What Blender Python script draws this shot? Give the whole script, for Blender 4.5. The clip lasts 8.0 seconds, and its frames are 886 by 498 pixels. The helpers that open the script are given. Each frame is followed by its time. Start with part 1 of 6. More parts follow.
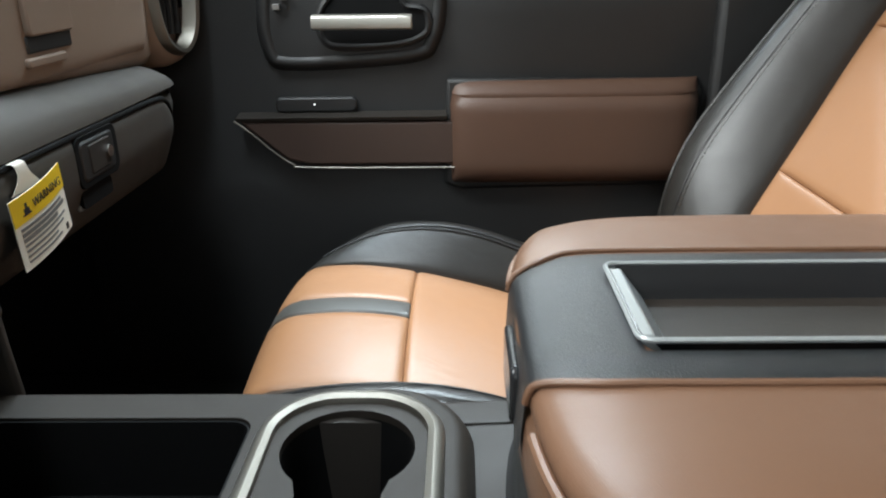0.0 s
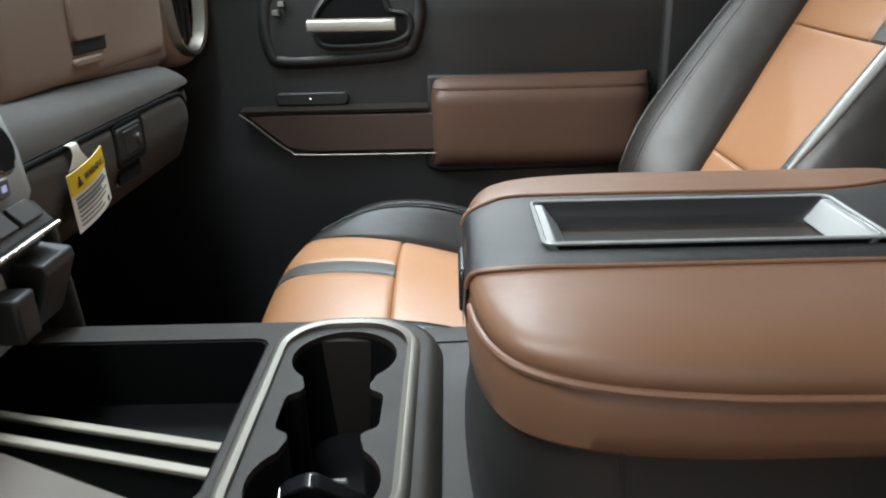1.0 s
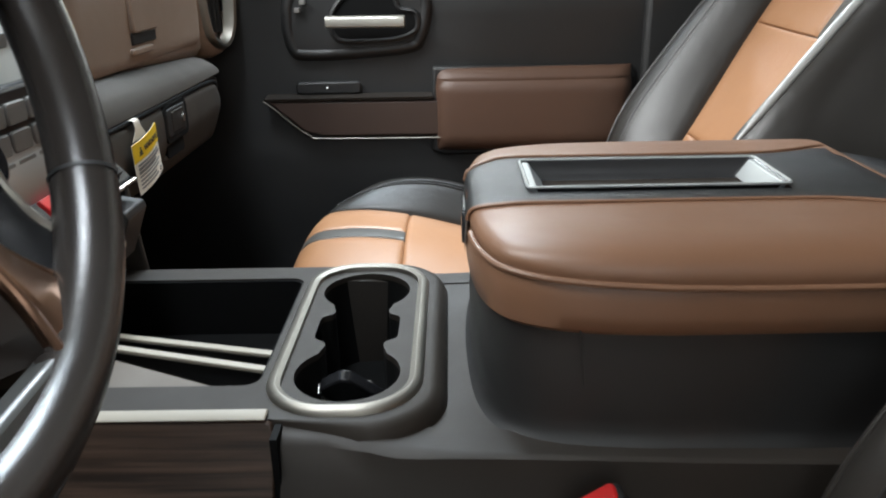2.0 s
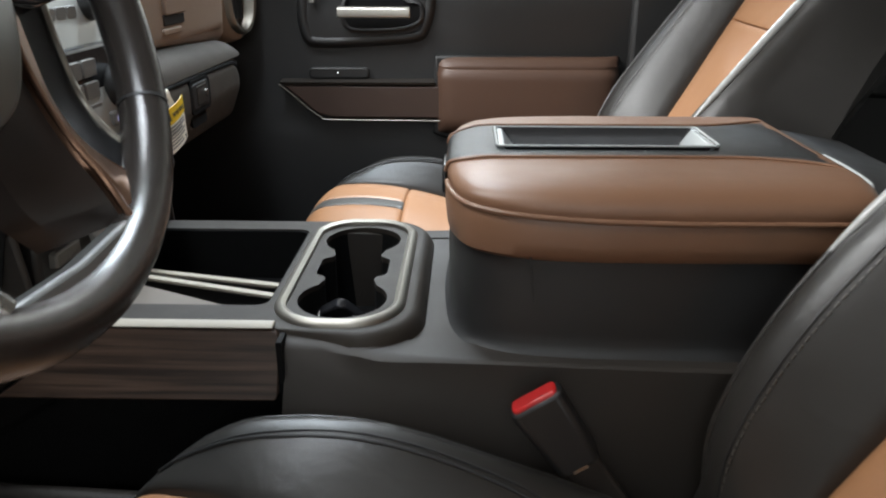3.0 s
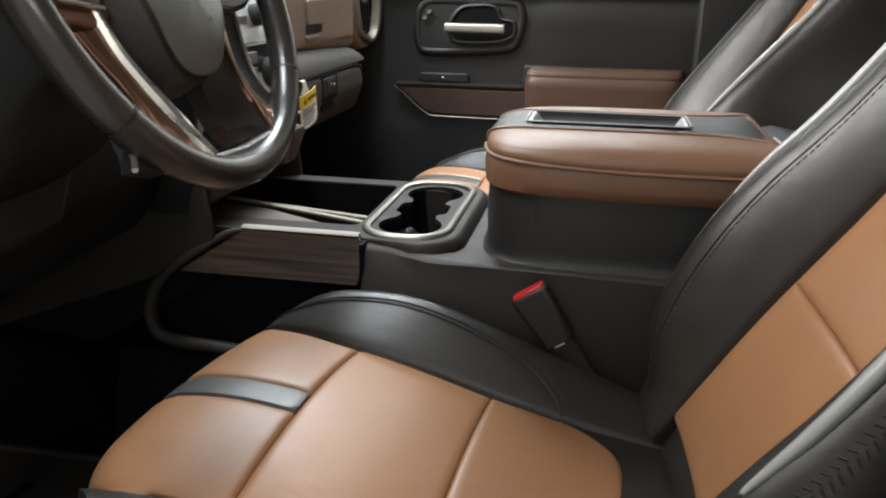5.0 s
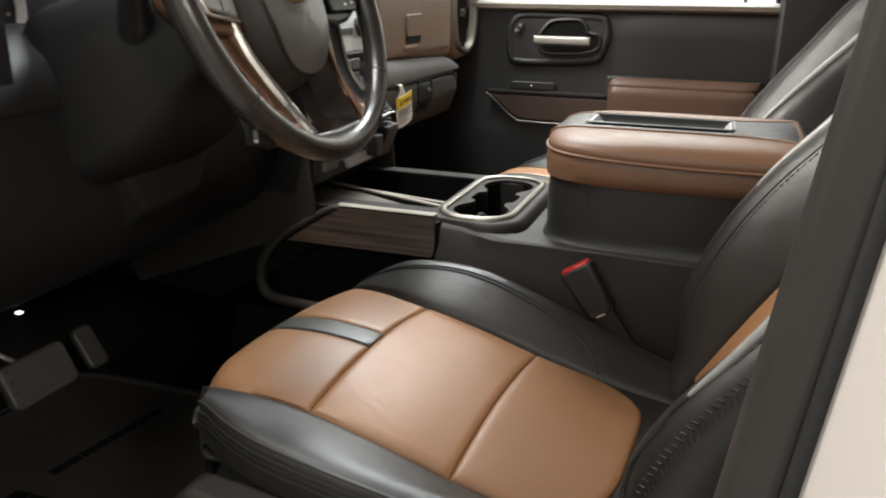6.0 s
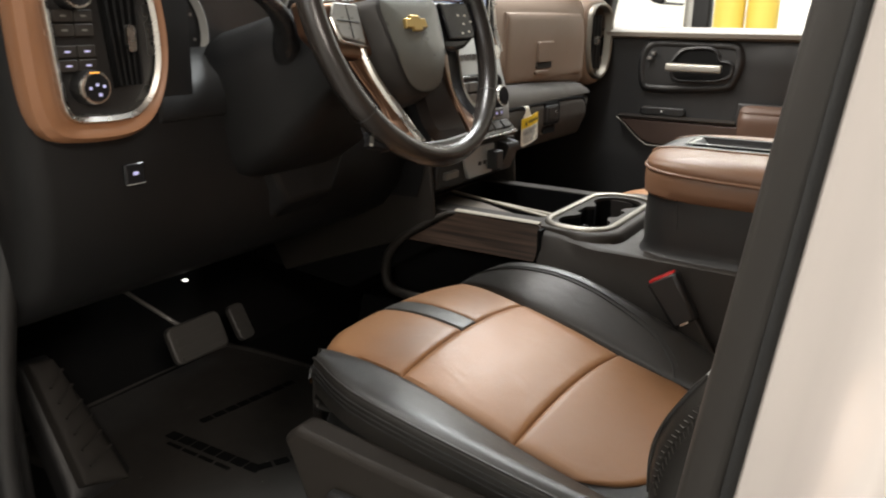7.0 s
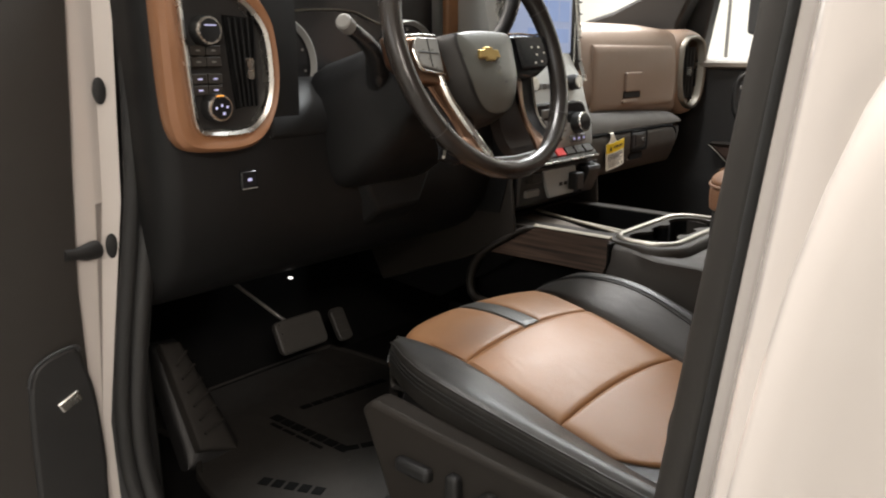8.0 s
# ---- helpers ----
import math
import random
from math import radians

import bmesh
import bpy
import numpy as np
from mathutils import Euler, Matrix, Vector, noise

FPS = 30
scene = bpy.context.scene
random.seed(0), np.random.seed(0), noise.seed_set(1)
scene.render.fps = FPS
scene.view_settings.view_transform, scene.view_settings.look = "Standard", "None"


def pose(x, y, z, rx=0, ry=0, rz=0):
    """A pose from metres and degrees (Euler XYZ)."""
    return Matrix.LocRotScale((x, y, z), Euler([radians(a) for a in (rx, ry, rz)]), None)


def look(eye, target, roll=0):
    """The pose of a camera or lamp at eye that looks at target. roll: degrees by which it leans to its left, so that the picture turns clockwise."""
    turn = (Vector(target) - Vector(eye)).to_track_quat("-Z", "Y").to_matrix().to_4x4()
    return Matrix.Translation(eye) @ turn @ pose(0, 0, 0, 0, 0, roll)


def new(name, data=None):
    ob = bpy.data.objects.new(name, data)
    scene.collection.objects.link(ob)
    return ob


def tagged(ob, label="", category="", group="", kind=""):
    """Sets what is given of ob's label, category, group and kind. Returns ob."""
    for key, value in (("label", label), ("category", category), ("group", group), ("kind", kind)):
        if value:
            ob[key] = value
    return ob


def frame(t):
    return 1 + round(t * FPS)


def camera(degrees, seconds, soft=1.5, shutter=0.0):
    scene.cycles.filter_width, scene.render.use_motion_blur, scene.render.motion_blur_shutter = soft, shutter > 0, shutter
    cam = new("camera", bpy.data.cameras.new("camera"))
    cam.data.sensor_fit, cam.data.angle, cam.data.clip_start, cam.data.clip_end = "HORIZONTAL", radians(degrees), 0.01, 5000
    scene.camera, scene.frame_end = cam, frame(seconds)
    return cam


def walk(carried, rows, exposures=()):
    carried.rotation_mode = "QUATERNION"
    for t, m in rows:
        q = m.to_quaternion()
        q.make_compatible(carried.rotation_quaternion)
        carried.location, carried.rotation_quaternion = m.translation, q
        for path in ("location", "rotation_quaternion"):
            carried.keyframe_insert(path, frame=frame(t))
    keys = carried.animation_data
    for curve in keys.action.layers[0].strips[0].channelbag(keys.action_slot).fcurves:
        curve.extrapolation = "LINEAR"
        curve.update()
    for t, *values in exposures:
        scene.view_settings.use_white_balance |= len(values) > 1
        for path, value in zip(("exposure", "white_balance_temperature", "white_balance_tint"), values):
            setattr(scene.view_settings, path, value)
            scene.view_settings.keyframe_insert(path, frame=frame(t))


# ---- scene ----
cam = camera(60.4, 8.0, soft=2.0, shutter=0.4)
PATH = [
    (0, (0.019, 0.002, 0.757), (-0.028, 1.867, 0.036), -1.0),
    (0.5, (0.033, -0.064, 0.761), (0.0, 1.8, 0.038), -1.4),
    (1, (0.038, -0.146, 0.771), (0.009, 1.72, 0.051), -1.6),
    (1.5, (0.032, -0.228, 0.781), (0.004, 1.637, 0.06), -1.5),
    (3, (0.064, -0.418, 0.773), (0.005, 1.447, 0.054), -0.1),
    (3.5, (0.097, -0.507, 0.781), (-0.018, 1.358, 0.069), 0.3),
    (4, (0.126, -0.587, 0.78), (-0.063, 1.275, 0.075), 0.1),
    (5.5, (0.235, -0.772, 0.783), (-0.273, 1.048, 0.128), 0.7),
    (6, (0.283, -0.849, 0.789), (-0.366, 0.929, 0.145), 0.5),
    (6.5, (0.32, -0.9, 0.799), (-0.503, 0.812, 0.171), -0.1),
    (7, (0.402, -0.933, 0.795), (-0.611, 0.69, 0.208), 0.6),
    (7.5, (0.473, -0.968, 0.791), (-0.694, 0.565, 0.254), 0.2),
    (8, (0.533, -1.001, 0.787), (-0.741, 0.458, 0.288), -0.2),
]
walk(cam, [(t, look(eye, target, roll)) for t, eye, target, roll in PATH],
     exposures=[(0, 0.12, 5950, 5), (1.5, 0.12, 6000, 7), (3, 0.08, 6100, 9), (4.2, 0.02, 6150, 10), (5.5, 0.14, 6450, 10), (7, 0.12, 6850, 12), (8, 0.1, 6850, 13)])

# ---- world, lights, exposure ----
world = bpy.data.worlds.new("world")
scene.world = world
world.use_nodes = True
world.node_tree.nodes["Background"].inputs[0].default_value = (0.9, 0.95, 1.0, 1)
world.node_tree.nodes["Background"].inputs[1].default_value = 0.25


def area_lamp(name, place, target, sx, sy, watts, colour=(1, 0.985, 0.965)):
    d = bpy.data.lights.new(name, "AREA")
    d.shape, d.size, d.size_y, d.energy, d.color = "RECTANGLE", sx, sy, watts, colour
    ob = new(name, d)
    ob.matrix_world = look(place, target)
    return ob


# Lamps out of view, added where the cab needs light.
area_lamp("unseen_light", (3.2, -2.6, 2.6), (-0.3, -0.4, 0.6), 0.9, 0.6, 76, (1, 0.93, 0.86))
area_lamp("unseen_light", (-2.6, -0.5, 3.1), (0.0, 0.2, 0.5), 1.2, 2.0, 235, (1.0, 0.97, 0.92))
area_lamp("unseen_light", (-0.5, -0.35, 3.7), (-0.3, -0.1, 0.5), 0.5, 1.0, 90, (0.95, 0.98, 1.0))
area_lamp("unseen_light", (0.05, 2.5, 3.6), (0.05, 0.75, 0.4), 2.4, 0.9, 400, (0.88, 0.96, 1.0))
area_lamp("unseen_light", (0.0, -4.3, 2.8), (0.5, 0.0, 0.7), 2.6, 0.9, 26, (0.97, 0.98, 1.0))
area_lamp("unseen_light", (-1.2, 5.6, 3.7), (-1.2, 6.6, 0.2), 3.0, 1.0, 470, (0.97, 1.0, 1.0))


# ---- materials ----
def material(name, base, rough=0.5, metal=0.0, grain=0.0, scale=200.0, spread=0.06, spread_scale=6.0, coat=0.0, bump_kind="NOISE", rough_var=0.08, emit=None, strength=0.0, gloss=0.5, crease=0.0):
    m = bpy.data.materials.new(name)
    m.use_nodes = True
    n, l = m.node_tree.nodes, m.node_tree.links
    b = n["Principled BSDF"]
    b.inputs["Roughness"].default_value, b.inputs["Metallic"].default_value = rough, metal
    b.inputs["Coat Weight"].default_value, b.inputs["Specular IOR Level"].default_value = coat, gloss
    co = n.new("ShaderNodeTexCoord")
    big = n.new("ShaderNodeTexNoise")
    big.inputs["Scale"].default_value, big.inputs["Detail"].default_value = spread_scale, 5
    l.new(co.outputs["Object"], big.inputs["Vector"])
    ramp = n.new("ShaderNodeMix")
    ramp.data_type = "RGBA"
    ramp.inputs["A"].default_value = (*[c * (1 - spread) for c in base], 1)
    ramp.inputs["B"].default_value = (*[min(1, c * (1 + spread)) for c in base], 1)
    l.new(big.outputs["Fac"], ramp.inputs["Factor"])
    l.new(ramp.outputs["Result"], b.inputs["Base Color"])
    if rough_var:
        rr = n.new("ShaderNodeMapRange")
        rr.inputs["To Min"].default_value, rr.inputs["To Max"].default_value = max(0.02, rough - rough_var), min(1, rough + rough_var)
        fine = n.new("ShaderNodeTexNoise")
        fine.inputs["Scale"].default_value, fine.inputs["Detail"].default_value = 35, 4
        l.new(co.outputs["Object"], fine.inputs["Vector"])
        l.new(fine.outputs["Fac"], rr.inputs["Value"])
        l.new(rr.outputs["Result"], b.inputs["Roughness"])
    if grain:
        t = n.new("ShaderNodeTexVoronoi" if bump_kind == "VORONOI" else "ShaderNodeTexNoise")
        t.inputs["Scale"].default_value = scale
        l.new(co.outputs["Object"], t.inputs["Vector"])
        bp = n.new("ShaderNodeBump")
        bp.inputs["Strength"].default_value, bp.inputs["Distance"].default_value = grain, 0.001
        l.new(t.outputs["Distance" if bump_kind == "VORONOI" else "Fac"], bp.inputs["Height"])
        l.new(bp.outputs["Normal"], b.inputs["Normal"])
        if crease:
            # soft puckers and creases of stretched leather
            wr, wb = n.new("ShaderNodeTexNoise"), n.new("ShaderNodeBump")
            wr.inputs["Scale"].default_value, wr.inputs["Detail"].default_value, wr.inputs["Distortion"].default_value = 16, 3, 0.8
            wb.inputs["Strength"].default_value, wb.inputs["Distance"].default_value = crease, 0.012
            l.new(co.outputs["Object"], wr.inputs["Vector"])
            l.new(wr.outputs["Fac"], wb.inputs["Height"])
            l.new(wb.outputs["Normal"], bp.inputs["Normal"])
    if emit:
        b.inputs["Emission Color"].default_value, b.inputs["Emission Strength"].default_value = (*emit, 1), strength
    return m


TAN = material("tan_leather", (0.268, 0.13, 0.059), 0.42, crease=0.09, grain=0.12, scale=1900, bump_kind="VORONOI", spread=0.08)
BROWN = material("brown_leather", (0.166, 0.087, 0.05), 0.4, crease=0.05, grain=0.12, scale=1900, bump_kind="VORONOI", spread=0.08)
TAUPE = material("taupe_soft_panel", (0.255, 0.186, 0.142), 0.42, grain=0.12, scale=1800, bump_kind="VORONOI")
BLACK_L = material("black_leather", (0.0215, 0.0195, 0.0172), 0.37, crease=0.1, grain=0.12, scale=1900, bump_kind="VORONOI", spread=0.15)
GREY_L = material("grey_leather", (0.058, 0.053, 0.046), 0.4, grain=0.12, scale=1900, bump_kind="VORONOI", spread=0.1)
BLACK_P = material("black_plastic", (0.0145, 0.0143, 0.0142), 0.5, grain=0.12, scale=1800, bump_kind="VORONOI", spread=0.15)
DARK_P = material("charcoal_plastic", (0.0255, 0.0215, 0.018), 0.55, gloss=0.32, grain=0.12, scale=1800, bump_kind="VORONOI", spread=0.12)
GREY_P = material("grey_satin_plastic", (0.16, 0.155, 0.145), 0.38, grain=0.1, scale=1500, spread=0.08)
PIANO = material("gloss_black", (0.012, 0.012, 0.013), 0.12, rough_var=0.04)
CHROME = material("satin_chrome", (0.72, 0.7, 0.66), 0.27, 1.0, rough_var=0.06)
BEZEL = material("satin_nickel", (0.255, 0.238, 0.208), 0.48, 1.0, rough_var=0.05)
BRONZE = material("bronze_satin_metal", (0.24, 0.14, 0.092), 0.36, 1.0, rough_var=0.06)
RUBBER = material("black_rubber", (0.015, 0.015, 0.015), 0.7, grain=0.3, scale=500)
CARPET = material("black_carpet", (0.005, 0.0048, 0.0046), 0.95, gloss=0.12, grain=1.0, scale=700, spread=0.3, spread_scale=40)
WHITE_PAINT = material("white_car_paint", (0.60, 0.55, 0.515), 0.25, coat=0.6, spread=0.02, rough_var=0.03)
HEADLINER = material("grey_headliner", (0.35, 0.33, 0.3), 0.9, grain=0.4, scale=600)
CONCRETE = material("workshop_floor", (0.35, 0.34, 0.33), 0.5, grain=0.3, scale=60, spread=0.2, spread_scale=2)
WALL = material("workshop_wall", (0.75, 0.74, 0.7), 0.8, grain=0.1, scale=40, spread=0.05, spread_scale=2)
YELLOW = material("yellow_label", (0.75, 0.5, 0.01), 0.5, rough_var=0)
PAPER = material("white_card", (0.75, 0.7, 0.6), 0.6, rough_var=0)
INK = material("black_ink", (0.02, 0.02, 0.02), 0.6, rough_var=0)
RED = material("red_plastic", (0.45, 0.015, 0.015), 0.35)
GOLD = material("gold_emblem", (0.6, 0.42, 0.16), 0.3, 1.0)

YELLOW_P = material("yellow_paint", (0.62, 0.45, 0.08), 0.5, grain=0.1, scale=30)
SILL = material("taupe_sill", (0.15, 0.13, 0.105), 0.5, grain=0.3, scale=900, bump_kind="VORONOI")
DOOR_TRIM = material("dark_brown_trim", (0.05, 0.032, 0.025), 0.42, grain=0.2, scale=700)
MIRROR = material("mirror_glass", (0.9, 0.9, 0.9), 0.02, 1.0, rough_var=0)
GLOW = material("white_lamp", (0.8, 0.8, 0.8), 0.4, emit=(1, 0.98, 0.95), strength=1.6)
BLUE_GLOW = material("lit_blue_white_symbol", (0.5, 0.5, 0.7), 0.4, emit=(0.5, 0.5, 0.95), strength=0.45)

BLACK_S = material("black_textured_vinyl", (0.017, 0.018, 0.0195), 0.36, gloss=0.65, grain=0.5, scale=1400, spread=0.1)
PIANO_S = material("black_satin_plastic", (0.02, 0.02, 0.021), 0.25, rough_var=0.05)


def wood_material():
    m = material("open_pore_wood", (0.12, 0.062, 0.038), 0.42, spread=0.1, gloss=0.3)
    n, l = m.node_tree.nodes, m.node_tree.links
    b = n["Principled BSDF"]
    co, mp, ns, rp = n.new("ShaderNodeTexCoord"), n.new("ShaderNodeMapping"), n.new("ShaderNodeTexNoise"), n.new("ShaderNodeValToRGB")
    mp.inputs["Scale"].default_value = (6, 40, 190)
    ns.inputs["Scale"].default_value, ns.inputs["Detail"].default_value, ns.inputs["Distortion"].default_value = 1.0, 6, 0.6
    rp.color_ramp.elements[0].position, rp.color_ramp.elements[0].color = 0.35, (0.014, 0.0085, 0.0058, 1)
    rp.color_ramp.elements[1].position, rp.color_ramp.elements[1].color = 0.7, (0.06, 0.036, 0.024, 1)
    l.new(co.outputs["Object"], mp.inputs["Vector"])
    l.new(mp.outputs["Vector"], ns.inputs["Vector"])
    l.new(ns.outputs["Fac"], rp.inputs["Fac"])
    l.new(rp.outputs["Color"], b.inputs["Base Color"])
    bp = n.new("ShaderNodeBump")
    bp.inputs["Strength"].default_value, bp.inputs["Distance"].default_value = 0.3, 0.001
    l.new(ns.outputs["Fac"], bp.inputs["Height"])
    l.new(bp.outputs["Normal"], b.inputs["Normal"])
    return m


WOOD = wood_material()

TRIM = material("brown_grey_pillar_plastic", (0.028, 0.025, 0.022), 0.55, grain=0.04, scale=1500, bump_kind="VORONOI")
CUP = material("cup_plate_plastic", (0.0205, 0.0165, 0.0128), 0.55, gloss=0.22, grain=0.1, scale=1500, spread=0.08)
# Near-black: the shade inside recesses and gaps is put into this colour.
WELL = material("near_black_recess", (0.004, 0.004, 0.004), 0.75, gloss=0.12)
CAP = material("pale_beige_rubber", (0.26, 0.23, 0.18), 0.5, grain=0.1, scale=900)
CAP_S = material("satin_silver_plastic", (0.38, 0.4, 0.4), 0.34, 0.2)
BIN_MAT = material("grey_brown_rubber", (0.088, 0.07, 0.054), 0.6, grain=0.2, scale=800)
TRAY_MAT = material("tray_rubber", (0.035, 0.029, 0.024), 0.4, grain=0.2, scale=800)
GREY_S = material("silver_grey_paint", (0.42, 0.425, 0.405), 0.32, 0.25, spread=0.05)
RIM = material("smooth_black_leather", (0.026, 0.022, 0.0195), 0.23, gloss=0.55, rough_var=0.05, grain=0.1, scale=1500, bump_kind="VORONOI")
SOFT_BLACK = material("matt_black_vinyl", (0.006, 0.006, 0.006), 0.56, gloss=0.28, grain=0.12, scale=1800, bump_kind="VORONOI")
TAN_D = material("saddle_brown_leather", (0.27, 0.125, 0.06), 0.42, grain=0.12, scale=1900, bump_kind="VORONOI")
HANDLE = material("brushed_silver", (0.5, 0.48, 0.43), 0.32, 0.75, rough_var=0.04)
PAD_BROWN = material("dark_brown_leather", (0.084, 0.046, 0.03), 0.5, grain=0.12, scale=1900, bump_kind="VORONOI", spread=0.08)
# Pale grey that paints the light caught along the backrest edges.
EDGE_LIGHT = material("painted_edge_light", (0.3, 0.3, 0.29), 0.26, rough_var=0.03)
PEDAL = material("worn_pedal_rubber", (0.05, 0.047, 0.043), 0.5, grain=0.3, scale=600)
SHELF = material("dark_brown_soft_vinyl", (0.054, 0.047, 0.04), 0.46, grain=0.15, scale=1600, bump_kind="VORONOI")
PAD = material("dark_silver_plastic", (0.27, 0.27, 0.255), 0.32, 0.3)
AIRBAG = material("airbag_cover_vinyl", (0.105, 0.106, 0.094), 0.3, grain=0.12, scale=1800, bump_kind="VORONOI")
BROWN_G = material("dark_brown_satin", (0.024, 0.0175, 0.0145), 0.36)
BRIDGE = material("satin_charcoal", (0.055, 0.055, 0.052), 0.3)
MAT = material("black_mat_rubber", (0.031, 0.028, 0.025), 0.66, gloss=0.25, grain=0.6, scale=900, spread=0.25, spread_scale=15)
SCREEN = material("lit_screen", (0.1, 0.12, 0.2), 0.15, rough_var=0, emit=(0.42, 0.53, 0.78), strength=0.5)
SCREEN_D = material("lit_screen_tile", (0.03, 0.05, 0.1), 0.2, rough_var=0, emit=(0.3, 0.42, 0.72), strength=0.65)
OPAQUE = material("opaque_black_glass", (0.006, 0.007, 0.007), 0.05, rough_var=0)
AMBER = material("amber_lamp", (0.8, 0.35, 0.05), 0.4, emit=(1.0, 0.4, 0.05), strength=1.2)


# ---- mesh helpers ----
def part(name, bm, mat, parent=None, label="", smooth=True, bevel=0.0, segs=2):
    me = bpy.data.meshes.new(name)
    bm.normal_update()
    bm.to_mesh(me)
    bm.free()
    me.materials.append(mat)
    if smooth:
        me.shade_smooth()
        me.set_sharp_from_angle(angle=radians(40))
    ob = new(name, me)
    if parent:
        ob.parent = parent
        ob.matrix_parent_inverse = Matrix.Translation(parent.location).inverted() if parent.type == "EMPTY" else Matrix.Identity(4)
    if bevel:
        md = ob.modifiers.new("bevel", "BEVEL")
        md.width, md.segments, md.limit_method, md.angle_limit = bevel, segs, "ANGLE", radians(35)
        md.harden_normals = False
    if label:
        ob["label"] = label
    return ob


def thing(name, place, label, category, group="", kind=""):
    ob = new(name)
    ob.location = place
    ob.empty_display_size = 0.05
    return tagged(ob, label, category, group, kind)


def box(x0, x1, y0, y1, z0, z1, bm=None):
    bm = bm or bmesh.new()
    v = [bm.verts.new(p) for p in ((x0, y0, z0), (x1, y0, z0), (x1, y1, z0), (x0, y1, z0), (x0, y0, z1), (x1, y0, z1), (x1, y1, z1), (x0, y1, z1))]
    for f in ((0, 3, 2, 1), (4, 5, 6, 7), (0, 1, 5, 4), (1, 2, 6, 5), (2, 3, 7, 6), (3, 0, 4, 7)):
        bm.faces.new([v[i] for i in f])
    return bm


def prism(outline, axis, a, b, bm=None):
    """A closed outline of 2D points, extruded along an axis from a to b."""
    bm = bm or bmesh.new()
    put = {"x": lambda p, c: (c, p[0], p[1]), "y": lambda p, c: (p[0], c, p[1]), "z": lambda p, c: (p[0], p[1], c)}[axis]
    lo, hi = [bm.verts.new(put(p, a)) for p in outline], [bm.verts.new(put(p, b)) for p in outline]
    bm.faces.new(lo[::-1])
    bm.faces.new(hi)
    n = len(outline)
    for i in range(n):
        bm.faces.new((lo[i], lo[(i + 1) % n], hi[(i + 1) % n], hi[i]))
    bmesh.ops.recalc_face_normals(bm, faces=bm.faces)
    return bm


def ring_frame(outer, inner, axis, a, b):
    """A flat frame between two outlines of as many points."""
    bm = bmesh.new()
    put = {"x": lambda p, c: (c, p[0], p[1]), "y": lambda p, c: (p[0], c, p[1]), "z": lambda p, c: (p[0], p[1], c)}[axis]
    r = [[bm.verts.new(put(p, c)) for p in o] for o, c in ((outer, a), (outer, b), (inner, b), (inner, a))]
    n = len(outer)
    for k in range(4):
        for i in range(n):
            bm.faces.new((r[k][i], r[k][(i + 1) % n], r[(k + 1) % 4][(i + 1) % n], r[(k + 1) % 4][i]))
    bmesh.ops.recalc_face_normals(bm, faces=bm.faces)
    return bm


def rounded(cx, cy, sx, sy, r, n=6):
    """The outline of a rounded rectangle."""
    pts = []
    for k, (px, py) in enumerate(((1, 1), (-1, 1), (-1, -1), (1, -1))):
        for i in range(n + 1):
            a = math.pi / 2 * (k + i / n)
            pts.append((cx + px * (sx / 2 - r) + r * math.cos(a), cy + py * (sy / 2 - r) + r * math.sin(a)))
    return pts


def loft(rings, closed=True, caps=True, bm=None):
    bm = bm or bmesh.new()
    rows = [[bm.verts.new(p) for p in r] for r in rings]
    n = len(rings[0])
    for a, b in zip(rows, rows[1:]):
        for i in range(n if closed else n - 1):
            bm.faces.new((a[i], a[(i + 1) % n], b[(i + 1) % n], b[i]))
    if caps and closed:
        bm.faces.new(rows[0][::-1])
        bm.faces.new(rows[-1])
    bmesh.ops.recalc_face_normals(bm, faces=bm.faces)
    return bm


def tube(path, r, n=8, bm=None, radii=None):
    """A round tube along points."""
    path = [Vector(p) for p in path]
    rings = []
    up = Vector((0.13, 0.21, 0.97))
    for i, p in enumerate(path):
        d = (path[min(i + 1, len(path) - 1)] - path[max(i - 1, 0)]).normalized()
        s = d.cross(up).normalized()
        w = s.cross(d).normalized()
        rad = float(radii[i] if radii else r)
        rings.append([p + rad * (math.cos(2 * math.pi * k / n) * s + math.sin(2 * math.pi * k / n) * w) for k in range(n)])
    return loft(rings, bm=bm)


def curve_of(knots, x):
    """A smooth curve through (x, value) knots."""
    xs, vs = [k[0] for k in knots], [k[1] for k in knots]
    if x <= xs[0]:
        return vs[0]
    if x >= xs[-1]:
        return vs[-1]
    i = max(k for k in range(len(xs) - 1) if xs[k] <= x)
    h = xs[i + 1] - xs[i]
    t = (x - xs[i]) / h
    def slope(k):
        if k == 0 or k == len(xs) - 1:
            j = min(k, len(xs) - 2)
            return (vs[j + 1] - vs[j]) / (xs[j + 1] - xs[j])
        return (vs[k + 1] - vs[k - 1]) / (xs[k + 1] - xs[k - 1])
    a, b = slope(i) * h, slope(i + 1) * h
    return vs[i] * (2 * t**3 - 3 * t**2 + 1) + a * (t**3 - 2 * t**2 + t) + vs[i + 1] * (3 * t**2 - 2 * t**3) + b * (t**3 - t**2)


def smooth_line(points, per=6):
    """Points of a smooth curve through the given ones."""
    ps = [Vector(p) for p in points]
    out = []
    for i in range(len(ps) - 1):
        a, b, c, d = ps[max(i - 1, 0)], ps[i], ps[i + 1], ps[min(i + 2, len(ps) - 1)]
        for k in range(per):
            t = k / per
            out.append(0.5 * ((2 * b) + (c - a) * t + (2 * a - 5 * b + 4 * c - d) * t**2 + (3 * b - a - 3 * c + d) * t**3))
    return out + [ps[-1]]


